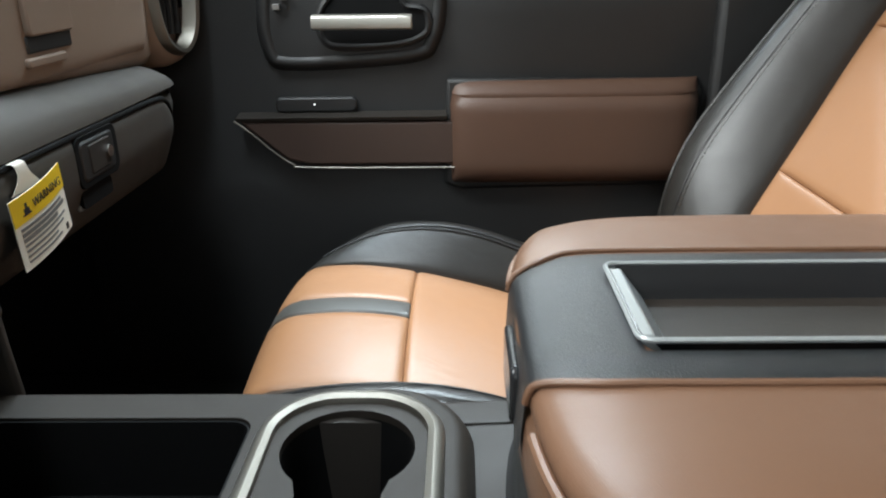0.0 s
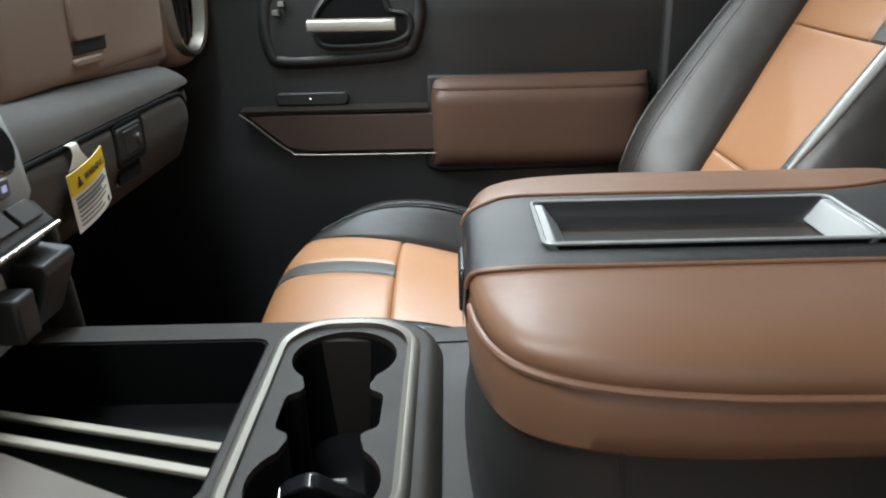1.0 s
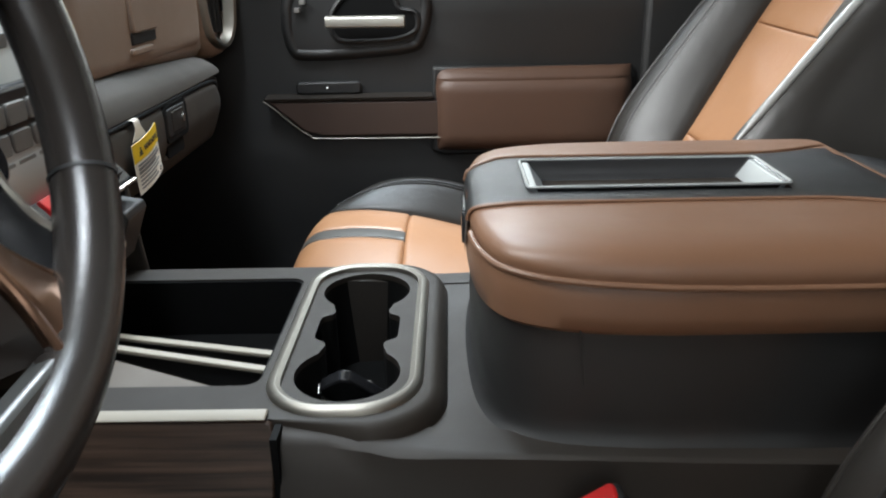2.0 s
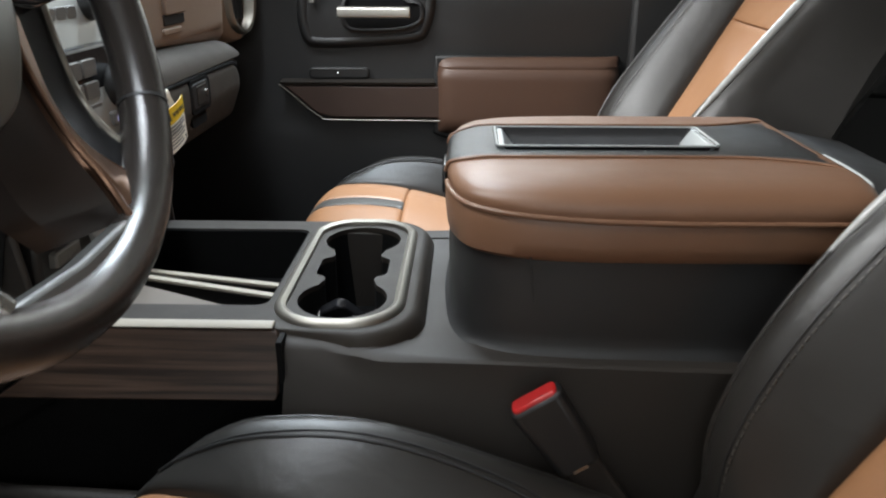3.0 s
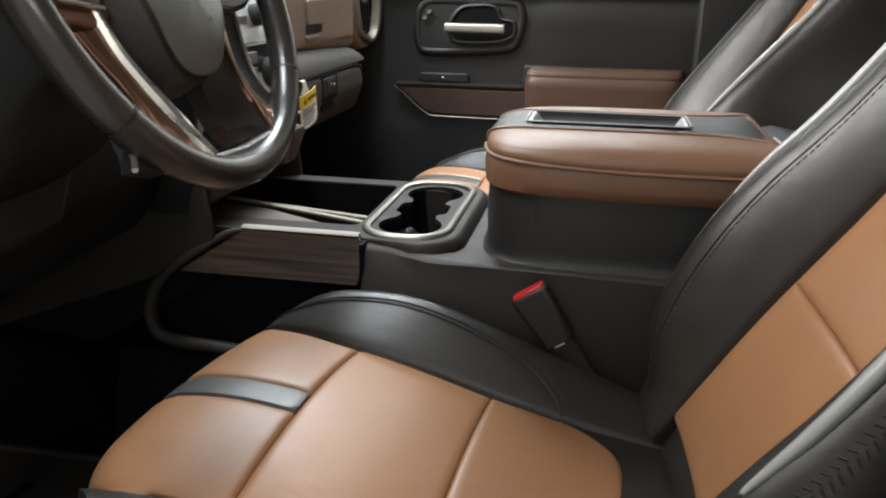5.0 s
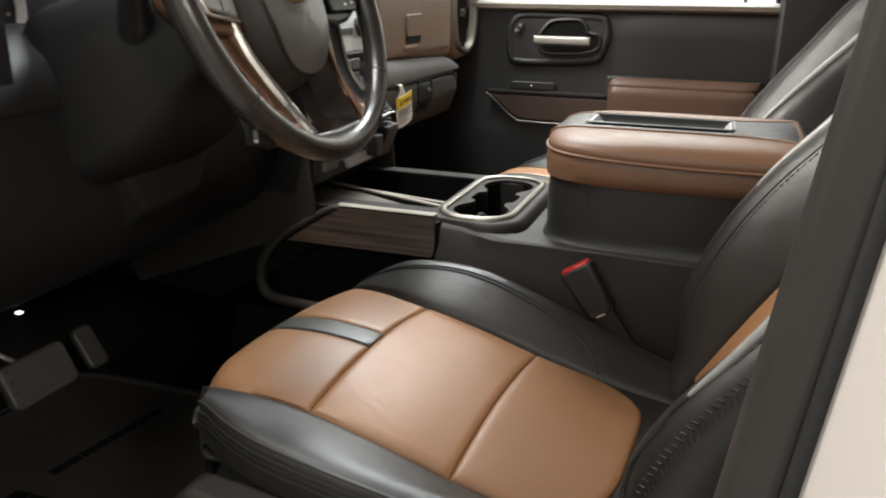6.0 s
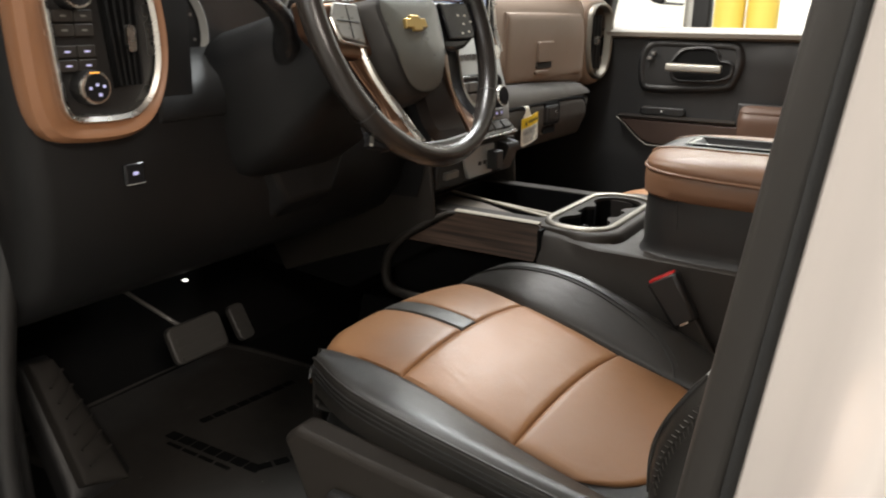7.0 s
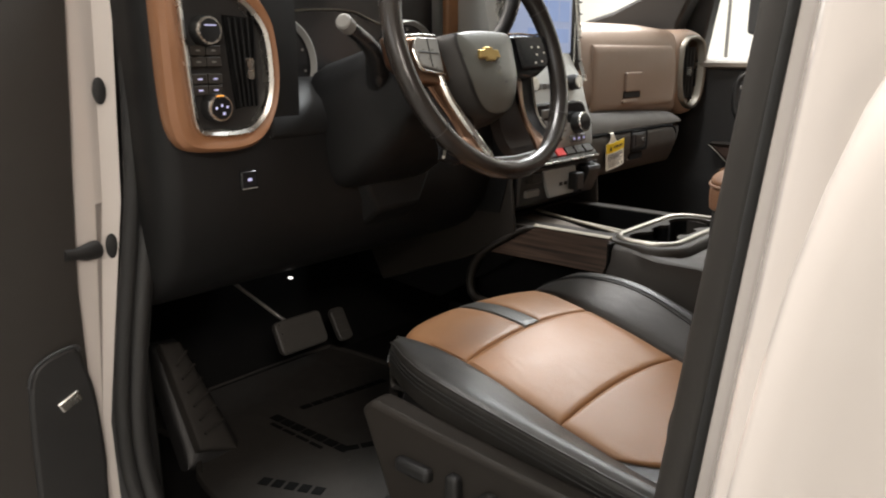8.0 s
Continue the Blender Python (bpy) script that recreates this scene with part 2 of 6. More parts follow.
def patch(surface, u0, u1, v0, v1, nu=18, nv=14, puff=0.006, radius=0.012, depth=0.02, lengths=(1.0, 1.0), open_sides=(), flip=False):
    """An upholstered panel: a piece of surface(u, v) whose edges sink into seams, closed by a skirt. lengths: metres per unit of u and v."""
    bm = bmesh.new()
    e = 1e-3

    def spread(n):
        return [0.5 - 0.5 * math.cos(math.pi * (i / n)) if n > 5 else i / n for i in range(n + 1)]

    rows = []
    for fu in spread(nu):
        row = []
        for fv in spread(nv):
            u, v = u0 + (u1 - u0) * fu, v0 + (v1 - v0) * fv
            p = Vector(surface(u, v))
            du = Vector(surface(u + e, v)) - Vector(surface(u - e, v))
            dv = Vector(surface(u, v + e)) - Vector(surface(u, v - e))
            nn = du.cross(dv).normalized() * (-1 if flip else 1)
            d = 1.0
            for side, dist in (("u0", (u - u0) * lengths[0]), ("u1", (u1 - u) * lengths[0]), ("v0", (v - v0) * lengths[1]), ("v1", (v1 - v) * lengths[1])):
                if side not in open_sides:
                    t = min(1, max(0, abs(dist) / radius))
                    d *= math.sqrt(1 - (1 - t) ** 2)
            row.append((p - nn * puff * (1 - d), nn))
        rows.append(row)
    top = [[bm.verts.new(p) for p, _ in r] for r in rows]
    for i in range(nu):
        for j in range(nv):
            bm.faces.new((top[i][j], top[i + 1][j], top[i + 1][j + 1], top[i][j + 1]))
    rim = [(i, 0) for i in range(nu)] + [(nu, j) for j in range(nv)] + [(i, nv) for i in range(nu, 0, -1)] + [(0, j) for j in range(nv, 0, -1)]
    low = [bm.verts.new(rows[i][j][0] - rows[i][j][1] * depth) for i, j in rim]
    for k in range(len(rim)):
        k2 = (k + 1) % len(rim)
        a, b = rim[k], rim[k2]
        bm.faces.new((top[a[0]][a[1]], top[b[0]][b[1]], low[k2], low[k]))
    bm.faces.new(low)
    bmesh.ops.recalc_face_normals(bm, faces=bm.faces)
    return bm


def grown(pts, k):
    c = (sum(p[0] for p in pts) / len(pts), sum(p[1] for p in pts) / len(pts))
    out = []
    for i, p in enumerate(pts):
        a, b = Vector(pts[i - 1]), Vector(pts[(i + 1) % len(pts)])
        t = (b - a).normalized()
        nrm = Vector((t.y, -t.x))
        if nrm.dot(Vector(p) - Vector(c)) < 0:
            nrm = -nrm
        out.append((p[0] + nrm.x * k, p[1] + nrm.y * k))
    return out


# ---- seats ----
EDGE_Z = [(-0.228, 0.295), (-0.224, 0.335), (-0.214, 0.365), (-0.195, 0.382), (-0.17, 0.388), (-0.12, 0.390), (-0.06, 0.383), (0.02, 0.363), (0.095, 0.340), (0.2, 0.315), (0.30, 0.30)]
RISE = [(-0.225, 0.006), (-0.19, 0.016), (-0.15, 0.027), (-0.1, 0.036), (0.0, 0.052), (0.12, 0.046), (0.245, 0.022), (0.3, 0.01)]


OUTER = [-1]
SKEW = [0.0085]


def low_bolster(x, t, sign, dx):
    """The outer side of the cushion: a flat shelf, a tight stitched edge and a short upright side; t runs outwards from the seam."""
    k = min(1.0, t / 0.5)
    xf = -0.192 + 0.028 * k * k * (3 - 2 * k)
    curl = max(0.0, (-0.2 - x) / 0.028)
    xs = xf + max(0.0, x + 0.2) * (0.30 - xf) / 0.5 - 0.004 * curl
    z0 = curve_of(EDGE_Z, max(xs, -0.2))
    ze = curve_of([(-0.23, 0.396), (-0.166, 0.397), (-0.075, 0.386), (0.017, 0.372), (0.155, 0.352), (0.3, 0.33)], xs)
    w = curve_of([(-0.23, 0.184), (-0.166, 0.187), (-0.12, 0.207), (-0.075, 0.219), (0.0, 0.223), (0.15, 0.225), (0.3, 0.222)], xs)
    y = 0.145 + (w - 0.145) * curve_of([(0, 0), (0.3, 0.42), (0.55, 0.82), (0.64, 0.93), (0.7, 0.98), (0.76, 1.0), (1.0, 0.985)], t)
    z = z0 + (ze - z0) * min(1.0, t / 0.5) ** 1.4 + 0.002 * math.sin(math.pi * min(1.0, t / 0.62))
    z -= curve_of([(0, 0), (0.55, 0.0), (0.64, 0.002), (0.7, 0.005), (0.76, 0.011), (1.0, 0.05)], t) + 0.07 * curl**1.6
    return (xs + dx, sign * y, z)


def cushion(x, s):
    """The top of a seat cushion about its middle line: s runs from -1.9 to 1.9 across it, and past 1 it goes over the bolster and down its side."""
    a, sign = abs(s), (1 if s >= 0 else -1)
    z, r = curve_of(EDGE_Z, x), curve_of(RISE, x)
    dx = SKEW[0] * (max(-1.0, min(1.0, s)) - 1)
    if OUTER[0] < 0:
        dx += 0.013 * max(0.0, min(1.0, (s + 1) / 2)) * max(0.0, min(1.0, (-0.1 - x) / 0.12))
    hw = 0.145 + ((0.034 if OUTER[0] < 0 else 0.016) * max(0.0, min(1.0, (-0.07 - x) / 0.15)) ** 1.3 if s > 0 else 0.0)
    if a <= 1:
        pull = 0.03 * max(0.0, (a - 0.55) / 0.45) ** 2 * max(0.0, min(1.0, (-0.12 - x) / 0.1)) if sign == OUTER[0] else 0.0
        return (x + dx + pull, hw * s, z + 0.016 * (1 - a * a))
    t = (a - 1) / 0.9
    front = max(0.0, min(1.0, (-0.05 - x) / 0.177))
    if sign == OUTER[0]:
        return low_bolster(x, t, sign, dx)
    x_out = x + (0.14 if OUTER[0] == 0 and sign > 0 else 0.088) * t**1.6 * front**1.3
    y = hw + (0.235 - hw) / 0.09 * curve_of([(0, 0), (0.25, 0.026), (0.5, 0.054), (0.64, 0.070), (0.72, 0.077), (0.8, 0.081), (1.0, 0.09)], t)
    lift = curve_of([(0, 0), (0.25, 0.5), (0.5, 0.95), (0.64, 1.0), (0.72, 0.9), (0.8, 0.6), (1.0, 0)], t) * r
    drop = curve_of([(0, 0), (0.5, 0), (0.64, 0.001), (0.72, 0.005), (0.8, 0.014), (1.0, 0.045)], t)
    return (x_out + dx, sign * y, z + lift - drop)


# how far the bolsters of a backrest stand out, and how wide its panel and its edges are, towards the console and towards the door
BACK = {
    -1: dict(high={1: [(-0.03, 0.012), (0.0, 0.02), (0.06, 0.056), (0.15, 0.076), (0.25, 0.080), (0.35, 0.066), (0.5, 0.055), (0.75, 0.02)],
                   -1: [(-0.03, 0.02), (0.0, 0.04), (0.06, 0.078), (0.12, 0.086), (0.2, 0.08), (0.3, 0.078), (0.5, 0.064), (0.75, 0.02)]},
             panel={1: [(0, 0.145), (0.75, 0.145)], -1: [(0, 0.128), (0.75, 0.128)]},
             edge={1: [(0, 0.245), (0.75, 0.245)], -1: [(0, 0.240), (0.1, 0.238), (0.2, 0.229), (0.3, 0.217), (0.75, 0.21)]}),
    0: dict(high={-1: [(-0.03, 0.012), (0.0, 0.02), (0.06, 0.06), (0.15, 0.092), (0.25, 0.098), (0.42, 0.064), (0.5, 0.055), (0.75, 0.02)],
                  1: [(-0.03, 0.012), (0.0, 0.02), (0.06, 0.056), (0.15, 0.08), (0.25, 0.082), (0.4, 0.07), (0.5, 0.06), (0.75, 0.02)]},
            panel={-1: [(0, 0.15), (0.25, 0.145), (0.42, 0.105), (0.75, 0.09)], 1: [(0, 0.135), (0.14, 0.15), (0.39, 0.208), (0.75, 0.23)]},
            edge={-1: [(0, 0.25), (0.25, 0.255), (0.42, 0.207), (0.75, 0.19)], 1: [(0, 0.262), (0.2, 0.288), (0.75, 0.292)]}),
}


def backrest(w, s):
    """The face of a seat's backrest: w is the height above its foot along it, s runs across."""
    a, sign = abs(s), (1 if s >= 0 else -1)
    shape = BACK[OUTER[0]]
    d, n = Vector((0.53, 0, 0.848)), Vector((-0.848, 0, 0.53))
    p = Vector((0.28, 0, 0.335)) + d * w + n * curve_of([(0, 0.0), (0.15, 0.004), (0.3, 0.0), (0.6, 0.0), (0.8, 0)], w)
    high, hw, out = (curve_of(shape[k][sign], w) for k in ("high", "panel", "edge"))
    if a <= 1:
        q = p - n * 0.014 * (1 - a * a)
        return (q.x, hw * s, q.z)
    t = (a - 1) / 0.9
    y = hw + (out - hw) * curve_of([(0, 0), (0.3, 0.3), (0.55, 0.62), (0.7, 0.85), (0.82, 0.98), (1.0, 1.0)], t)
    up = curve_of([(0, 0), (0.3, 0.6), (0.5, 0.95), (0.6, 1.0), (0.7, 0.9), (0.82, 0.6), (1.0, 0.0)], t) * high
    q = p + n * up - n * max(0.0, t - 0.8) * 0.25
    return (q.x, sign * y, q.z)


def build_seat(name, label, group, outer):
    OUTER[0] = outer
    SKEW[0] = 0.0085 if outer < 0 else 0.0
    seat = thing(name, (0, 0, 0.1), label, "seat", group)
    ln = (1.0, 0.14)
    FRONT = -0.226 if outer < 0 else -0.2225
    part("seat_panel", patch(cushion, FRONT, -0.06, -1, -0.12, radius=0.008, puff=0.0048, lengths=ln), TAN, seat, "tan leather front panel")
    part("seat_panel", patch(cushion, FRONT, -0.06, 0.12, 1, radius=0.008, puff=0.0048, lengths=ln), TAN, seat, "tan leather front panel")
    part("stripe", patch(cushion, FRONT, -0.06, -0.12, 0.12, nv=6, puff=0.003, radius=0.005, lengths=ln), GREY_L, seat, "grey leather stripe")
    part("seat_panel", patch(cushion, -0.06, 0.093, -1, 1, radius=0.008, puff=0.0048, lengths=ln), TAN, seat, "tan leather middle panel")
    part("rear_band", patch(lambda u, v: (lambda q: (q[0], q[1], q[2] - 0.004))(cushion(u, v)), 0.13, 0.30, -1.02, 1.02, puff=0.001, lengths=ln), BLACK_L, seat, "black leather rear band")
    part("seat_panel", patch(lambda u, v: cushion(0.093 + u * (0.243 - 0.075 * abs(v) ** 5 - 0.093), v), 0.0, 1.0, -1, 1, nu=22, nv=26, radius=0.008, puff=0.0048, lengths=(0.15, 0.14)), TAN, seat, "tan leather rear panel")
    for s in (-1, 1):
        part("bolster", patch(cushion, -0.227, 0.30, s, s * 1.9, nu=26, nv=22, lengths=ln, open_sides=("v1",)), BLACK_L, seat, "black leather side bolster")
        arc = [(-0.195, 1.2), (-0.17, 1.3), (-0.1, 1.39), (0.0, 1.41), (0.09, 1.38), (0.135, 1.3), (0.162, 1.16), (0.172, 1.02)]
        line = smooth_line([(x, a, 0) for x, a in arc], 5)
        if s != outer:
            part("stitching", tube([Vector(cushion(q.x, s * q.y)) + Vector((0, 0, 0.0006)) for q in line], 0.0015, 6), BLACK_P, seat)
            part("stitching", tube([Vector(cushion(q.x + 0.006, s * (q.y + 0.035))) + Vector((0, 0, 0.0005)) for q in line[:-4]], 0.001, 6), BLACK_P, seat)
        part("piping", tube([cushion(x, s * (1.6 if s == outer else 1.62)) for x in np.linspace(-0.2, 0.27, 40)], 0.0016 if s == outer else 0.0012, 8), BLACK_L, seat)
        for k in ((1.7, 1.74, 1.78) if s == outer else (1.68, 1.72)):
            part("stitching", tube([Vector(cushion(x, s * k)) + Vector((0, s * 0.0004, 0.0006)) for x in np.linspace(-0.2, 0.27, 40)], 0.0012, 6), BLACK_P, seat)
    part("seat_front", loft([[(x, y, z) for x, z in ((-0.21, 0.335), (-0.22, 0.31), (-0.205, 0.24), (-0.1, 0.24), (0.2, 0.25), (0.28, 0.28), (0.28, 0.295), (0.0, 0.31))] for y in (-0.14 if outer < 0 else -0.235, 0.235)]), BLACK_P, seat)
    # backrest
    lb = (1.0, 0.14)
    BREAK = 0.385 if outer < 0 else 0.398
    part("back_panel", patch(backrest, 0.01, 0.20, -1, 1, radius=0.008, puff=0.0048, lengths=lb), TAN, seat, "tan leather lower back panel")
    part("back_panel", patch(backrest, 0.20, BREAK, -1, 1, radius=0.008, puff=0.0048, lengths=lb), TAN, seat, "tan leather middle back panel")
    part("back_panel", patch(backrest, BREAK, 0.72, -1, -0.12, radius=0.008, puff=0.0048, lengths=lb), TAN, seat, "tan leather upper back panel")
    part("back_panel", patch(backrest, BREAK, 0.72, 0.12, 1, radius=0.008, puff=0.0048, lengths=lb), TAN, seat, "tan leather upper back panel")
    part("stripe", patch(backrest, BREAK, 0.72, -0.12, 0.12, nv=6, puff=0.003, radius=0.005, lengths=lb), GREY_L, seat, "grey leather stripe")
    for s in (-1, 1):
        part("back_bolster", patch(backrest, -0.03, 0.74, s, s * 1.9, nu=30, nv=22, lengths=lb, open_sides=("v1",)), BLACK_L, seat, "black leather back bolster")
        plain = outer == 0 and s > 0
        # From lo upwards a pale tube paints light on the bolster's rolled edge.
        lo = 0.11 if s == outer else 0.19
        ws = np.linspace(lo, 0.73, 48)
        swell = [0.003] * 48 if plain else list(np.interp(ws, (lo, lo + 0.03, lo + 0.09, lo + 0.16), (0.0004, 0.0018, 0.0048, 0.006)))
        part("piping", tube([backrest(w, s * 1.57) for w in ws], 0.003, 10, radii=swell), BLACK_L if plain else EDGE_LIGHT, seat, "" if plain else "pale grey roll painting the light along the edge")
        part("piping", tube([backrest(w, s * 1.57) for w in np.linspace(0.02, lo + 0.06, 20)], 0.0022, 8), BLACK_L, seat)
        part("stitching", tube([backrest(w, s * 1.4) for w in np.linspace(0.0, 0.73, 40)], 0.0013, 6), BLACK_P, seat)
        seam = bmesh.new()
        for w in np.arange(0.03, 0.72, 0.008):
            tube([Vector(backrest(w, s * 1.375)) + Vector((-0.0005, 0, 0.0004)), Vector(backrest(w + 0.005, s * 1.375)) + Vector((-0.0005, 0, 0.0004))], 0.0009, 5, bm=seam)
        tagged(part("stitching", seam, GREY_L, seat, "grey thread stitching"), kind="stuff")
        if s != outer:
            continue
        stitches = bmesh.new()
        for w in np.arange(0.04, 0.7, 0.0062):
            for k, tip in ((1.65, 0.0025), (1.674, -0.0025)):
                a, b = Vector(backrest(w, s * k)), Vector(backrest(w + tip, s * (k + 0.019)))
                tube([a + Vector((0, s * 0.0005, 0.0003)), b + Vector((0, s * 0.0005, 0.0003))], 0.0009, 5, bm=stitches)
        tagged(part("stitching", stitches, DARK_P, seat, "charcoal herringbone stitching"), kind="stuff")
    d, n = Vector((0.53, 0, 0.848)), Vector((-0.848, 0, 0.53))
    o = Vector((0.28, 0, 0.335))
    rings = []
    far, near = BACK[outer]["edge"][1][0][1] - 0.01, BACK[outer]["edge"][-1][-1][1] - 0.01
    for y in (-near, 0.036 - near, far - 0.036, far):
        k = 0.06 if y in (-near, far) else 0.085
        rings.append([(lambda q: (q.x, y, q.z))(o + d * w - n * t) for w, t in ((-0.04, 0.02), (0.0, 0.015), (0.74, 0.02), (0.745, k), (0.4, k + 0.02), (0.0, k + 0.02), (-0.05, k))])
    part("back_shell", loft(rings), BLACK_L, seat)
    # base shield and runner
    part("seat_base", box(-0.12, 0.3, -0.2, 0.2, 0.14, 0.26), BLACK_P, seat, bevel=0.01)
    for s in (-1, 1):
        part("runner", box(-0.2, 0.34, s * 0.17 - 0.02, s * 0.17 + 0.02, 0.102, 0.145), BLACK_P, seat, bevel=0.004)
        y0, y1 = (-0.255, -0.215) if s < 0 else (0.215, 0.245)
        outline = [(-0.172, 0.322), (-0.152, 0.34), (0.0, 0.327), (0.15, 0.317), (0.32, 0.31), (0.34, 0.19), (0.2, 0.165), (-0.06, 0.17), (-0.12, 0.2)]
        part("side_shield", prism(outline, "y", y0, y1), DARK_P, seat, "charcoal plastic side shield", bevel=0.008, segs=3)
    return seat


driver_seat = build_seat("driver_seat", "tan and black leather driver's bucket seat with a grey stripe", "front seats", -1)
for nm, x0, x1, z0, z1 in (("seat_switch", -0.098, -0.04, 0.262, 0.282), ("recline_switch", -0.012, 0.008, 0.235, 0.29)):
    part(nm, box(x0, x1, -0.268, -0.25, z0, z1), BLACK_P, driver_seat, bevel=0.006, segs=3)
lum = bmesh.new()
bmesh.ops.create_cone(lum, cap_ends=True, segments=28, radius1=0.024, radius2=0.021, depth=0.016, matrix=pose(0.055, -0.262, 0.262, 90))
part("lumbar_switch", lum, BLACK_P, driver_seat, bevel=0.003)
passenger_seat = build_seat("passenger_seat", "tan and black leather passenger seat with a grey stripe", "front seats", 0)
driver_seat.location = (0, -0.11, 0.1)
passenger_seat.location = (0.024, 0.75, 0.1)


# ---- setting: workshop and cab shell ----
MID = 0.32


def structure(name, bm, mat, label, category, bevel=0.0, segs=2, smooth=True):
    return tagged(part(name, bm, mat, bevel=bevel, segs=segs, smooth=smooth), label, category, kind="structure")


structure("ground", box(-8, 8, -6, 8, -0.75, -0.65), CONCRETE, "grey sealed concrete workshop floor", "floor")
structure("wall_north", box(-8, 8, 7.8, 8, -0.65, 4.0), WALL, "pale painted workshop wall", "wall")
structure("wall_south", box(-8, 8, -6, -5.8, -0.65, 4.0), WALL, "pale painted workshop wall", "wall")
structure("wall_east", box(7.8, 8, -5.8, 7.8, -0.65, 4.0), WALL, "pale painted workshop wall", "wall")
structure("wall_west", box(-8, -7.8, -5.8, 7.8, -0.65, 4.0), WALL, "pale painted workshop wall", "wall")
structure("ceiling", box(-8, 8, -6, 8, 4.0, 4.1), WALL, "pale workshop ceiling", "ceiling")
for px in (-1.02, -0.795):
    post = thing("safety_post", (px, 5.0, -0.65), "tall yellow painted steel post in the workshop", "post", "yellow posts")
    shaft = bmesh.new()
    bmesh.ops.create_cone(shaft, cap_ends=True, segments=32, radius1=0.108, radius2=0.108, depth=3.2, matrix=pose(px + 0.12, 5.0, 0.95))
    part("shaft", shaft, YELLOW_P, post)
    foot = bmesh.new()
    bmesh.ops.create_cone(foot, cap_ends=True, segments=32, radius1=0.111, radius2=0.111, depth=0.03, matrix=pose(px + 0.12, 5.0, -0.635))
    part("base_plate", foot, YELLOW_P, post, bevel=0.004)
locker = thing("metal_cabinet", (-1.9, 5.6, -0.65), "pale grey steel workshop cabinet", "cabinet")
part("cabinet_body", box(-2.6, -1.3, 5.4, 5.9, -0.64, 1.3), GREY_P, locker, bevel=0.01)
for k in range(2):
    part("cabinet_door", box(-2.58 + k * 0.64, -1.97 + k * 0.64, 5.38, 5.4, -0.6, 1.27), WALL, locker, bevel=0.006)

# cab floor, bulkhead, rear wall, roof
floor_line = [(-1.05, 0.55), (-1.0, 0.5), (-0.86, 0.17), (-0.78, 0.1), (0.9, 0.1), (0.9, 0.02), (-0.85, 0.02), (-1.1, 0.5)]
structure("floor", prism(floor_line, "y", MID - 0.87, MID + 0.82), CARPET, "black carpeted cab floor", "floor")
# Raised out of view to keep lamp light out of the footwell.
structure("firewall", box(-1.1, -0.945, MID - 0.87, MID + 0.83, 0.5, 0.955), BLACK_P, "black bulkhead behind the dashboard", "wall")
structure("cab_rear_wall", box(1.5, 1.55, MID - 0.85, MID + 0.85, 0.02, 1.4), HEADLINER, "grey trimmed rear wall of the cab", "wall")
structure("rear_floor", box(0.9, 1.5, MID - 0.82, MID + 0.82, 0.02, 0.1), CARPET, "black carpeted rear cab floor", "floor")
structure("roof", box(-0.1, 1.55, MID - 0.70, MID + 0.70, 1.38, 1.42), HEADLINER, "pale grey cab headliner", "ceiling", bevel=0.015)
# Both kick panels are carried up unseen to block lamp light.
structure("kick_panel", prism([(-1.0, 0.1), (-0.47, 0.1), (-0.47, 0.3), (-0.48, 0.62), (-0.53, 0.93), (-0.95, 0.95), (-1.0, 0.5)], "y", -0.55, -0.50), BLACK_P, "black plastic kick panel beside the pedals", "trim", bevel=0.006)
structure("kick_panel", prism([(-1.0, 0.1), (-0.43, 0.1), (-0.43, 0.3), (-0.44, 0.62), (-0.47, 0.76), (-0.95, 0.9), (-1.0, 0.5)], "y", 1.125, 1.15), BLACK_P, "black plastic kick panel in the passenger footwell", "trim", bevel=0.006)
# windscreen pillars, seen over the dashboard
structure("windscreen_pillar", loft([[(x + dx, y + dy, z) for dx, dy in ((-0.05, -0.04), (0.06, -0.04), (0.06, 0.04), (-0.05, 0.04))] for x, y, z in ((-0.62, -0.47, 0.8), (-0.45, -0.44, 1.05), (-0.08, -0.39, 1.4))]), BLACK_P, "dark trimmed windscreen pillar", "pillar", bevel=0.012)
side_view = [(-0.72, 0.80), (-0.415, 0.758), (-0.405, 0.86), (-0.355, 0.945), (-0.06, 1.38), (-0.18, 1.40), (-0.46, 0.955), (-0.60, 0.90), (-0.72, 0.87)]
structure("windscreen_pillar", loft([[(x, y - 0.22 * (z - 0.8) * (1 if z > 0.8 else 0), z) for x, z in side_view] for y in (1.06, 1.125)]), BLACK_P, "dark trimmed windscreen pillar", "pillar", bevel=0.01)

# ---- driver-side door opening ----
body = thing("cab_side", (0.4, -0.6, 0.0), "white painted cab side with black door seals", "car body", kind="structure")
hinge = [(-0.47, -0.527), (-0.436, -0.527), (-0.446, -0.548), (-0.438, -0.565), (-0.44, -0.59), (-0.455, -0.603), (-0.50, -0.606), (-0.60, -0.62), (-0.60, -0.527)]
LEAN_Y = [(-0.1, -0.055), (0.18, -0.056), (0.29, -0.057), (0.39, -0.046), (0.54, -0.018), (0.64, -0.004), (0.85, 0.012), (1.0, 0.016)]
part("hinge_pillar", loft([[(x + o, y + curve_of(LEAN_Y, z) * (1 if y > -0.56 else 0.5), z) for x, y in hinge] for z, o in ((-0.1, 0.0), (0.1, 0.0), (0.3, 0.0), (0.6, 0.0), (1.0, 0.0))]), WHITE_PAINT, body, "white painted hinge pillar", bevel=0.009, segs=4)
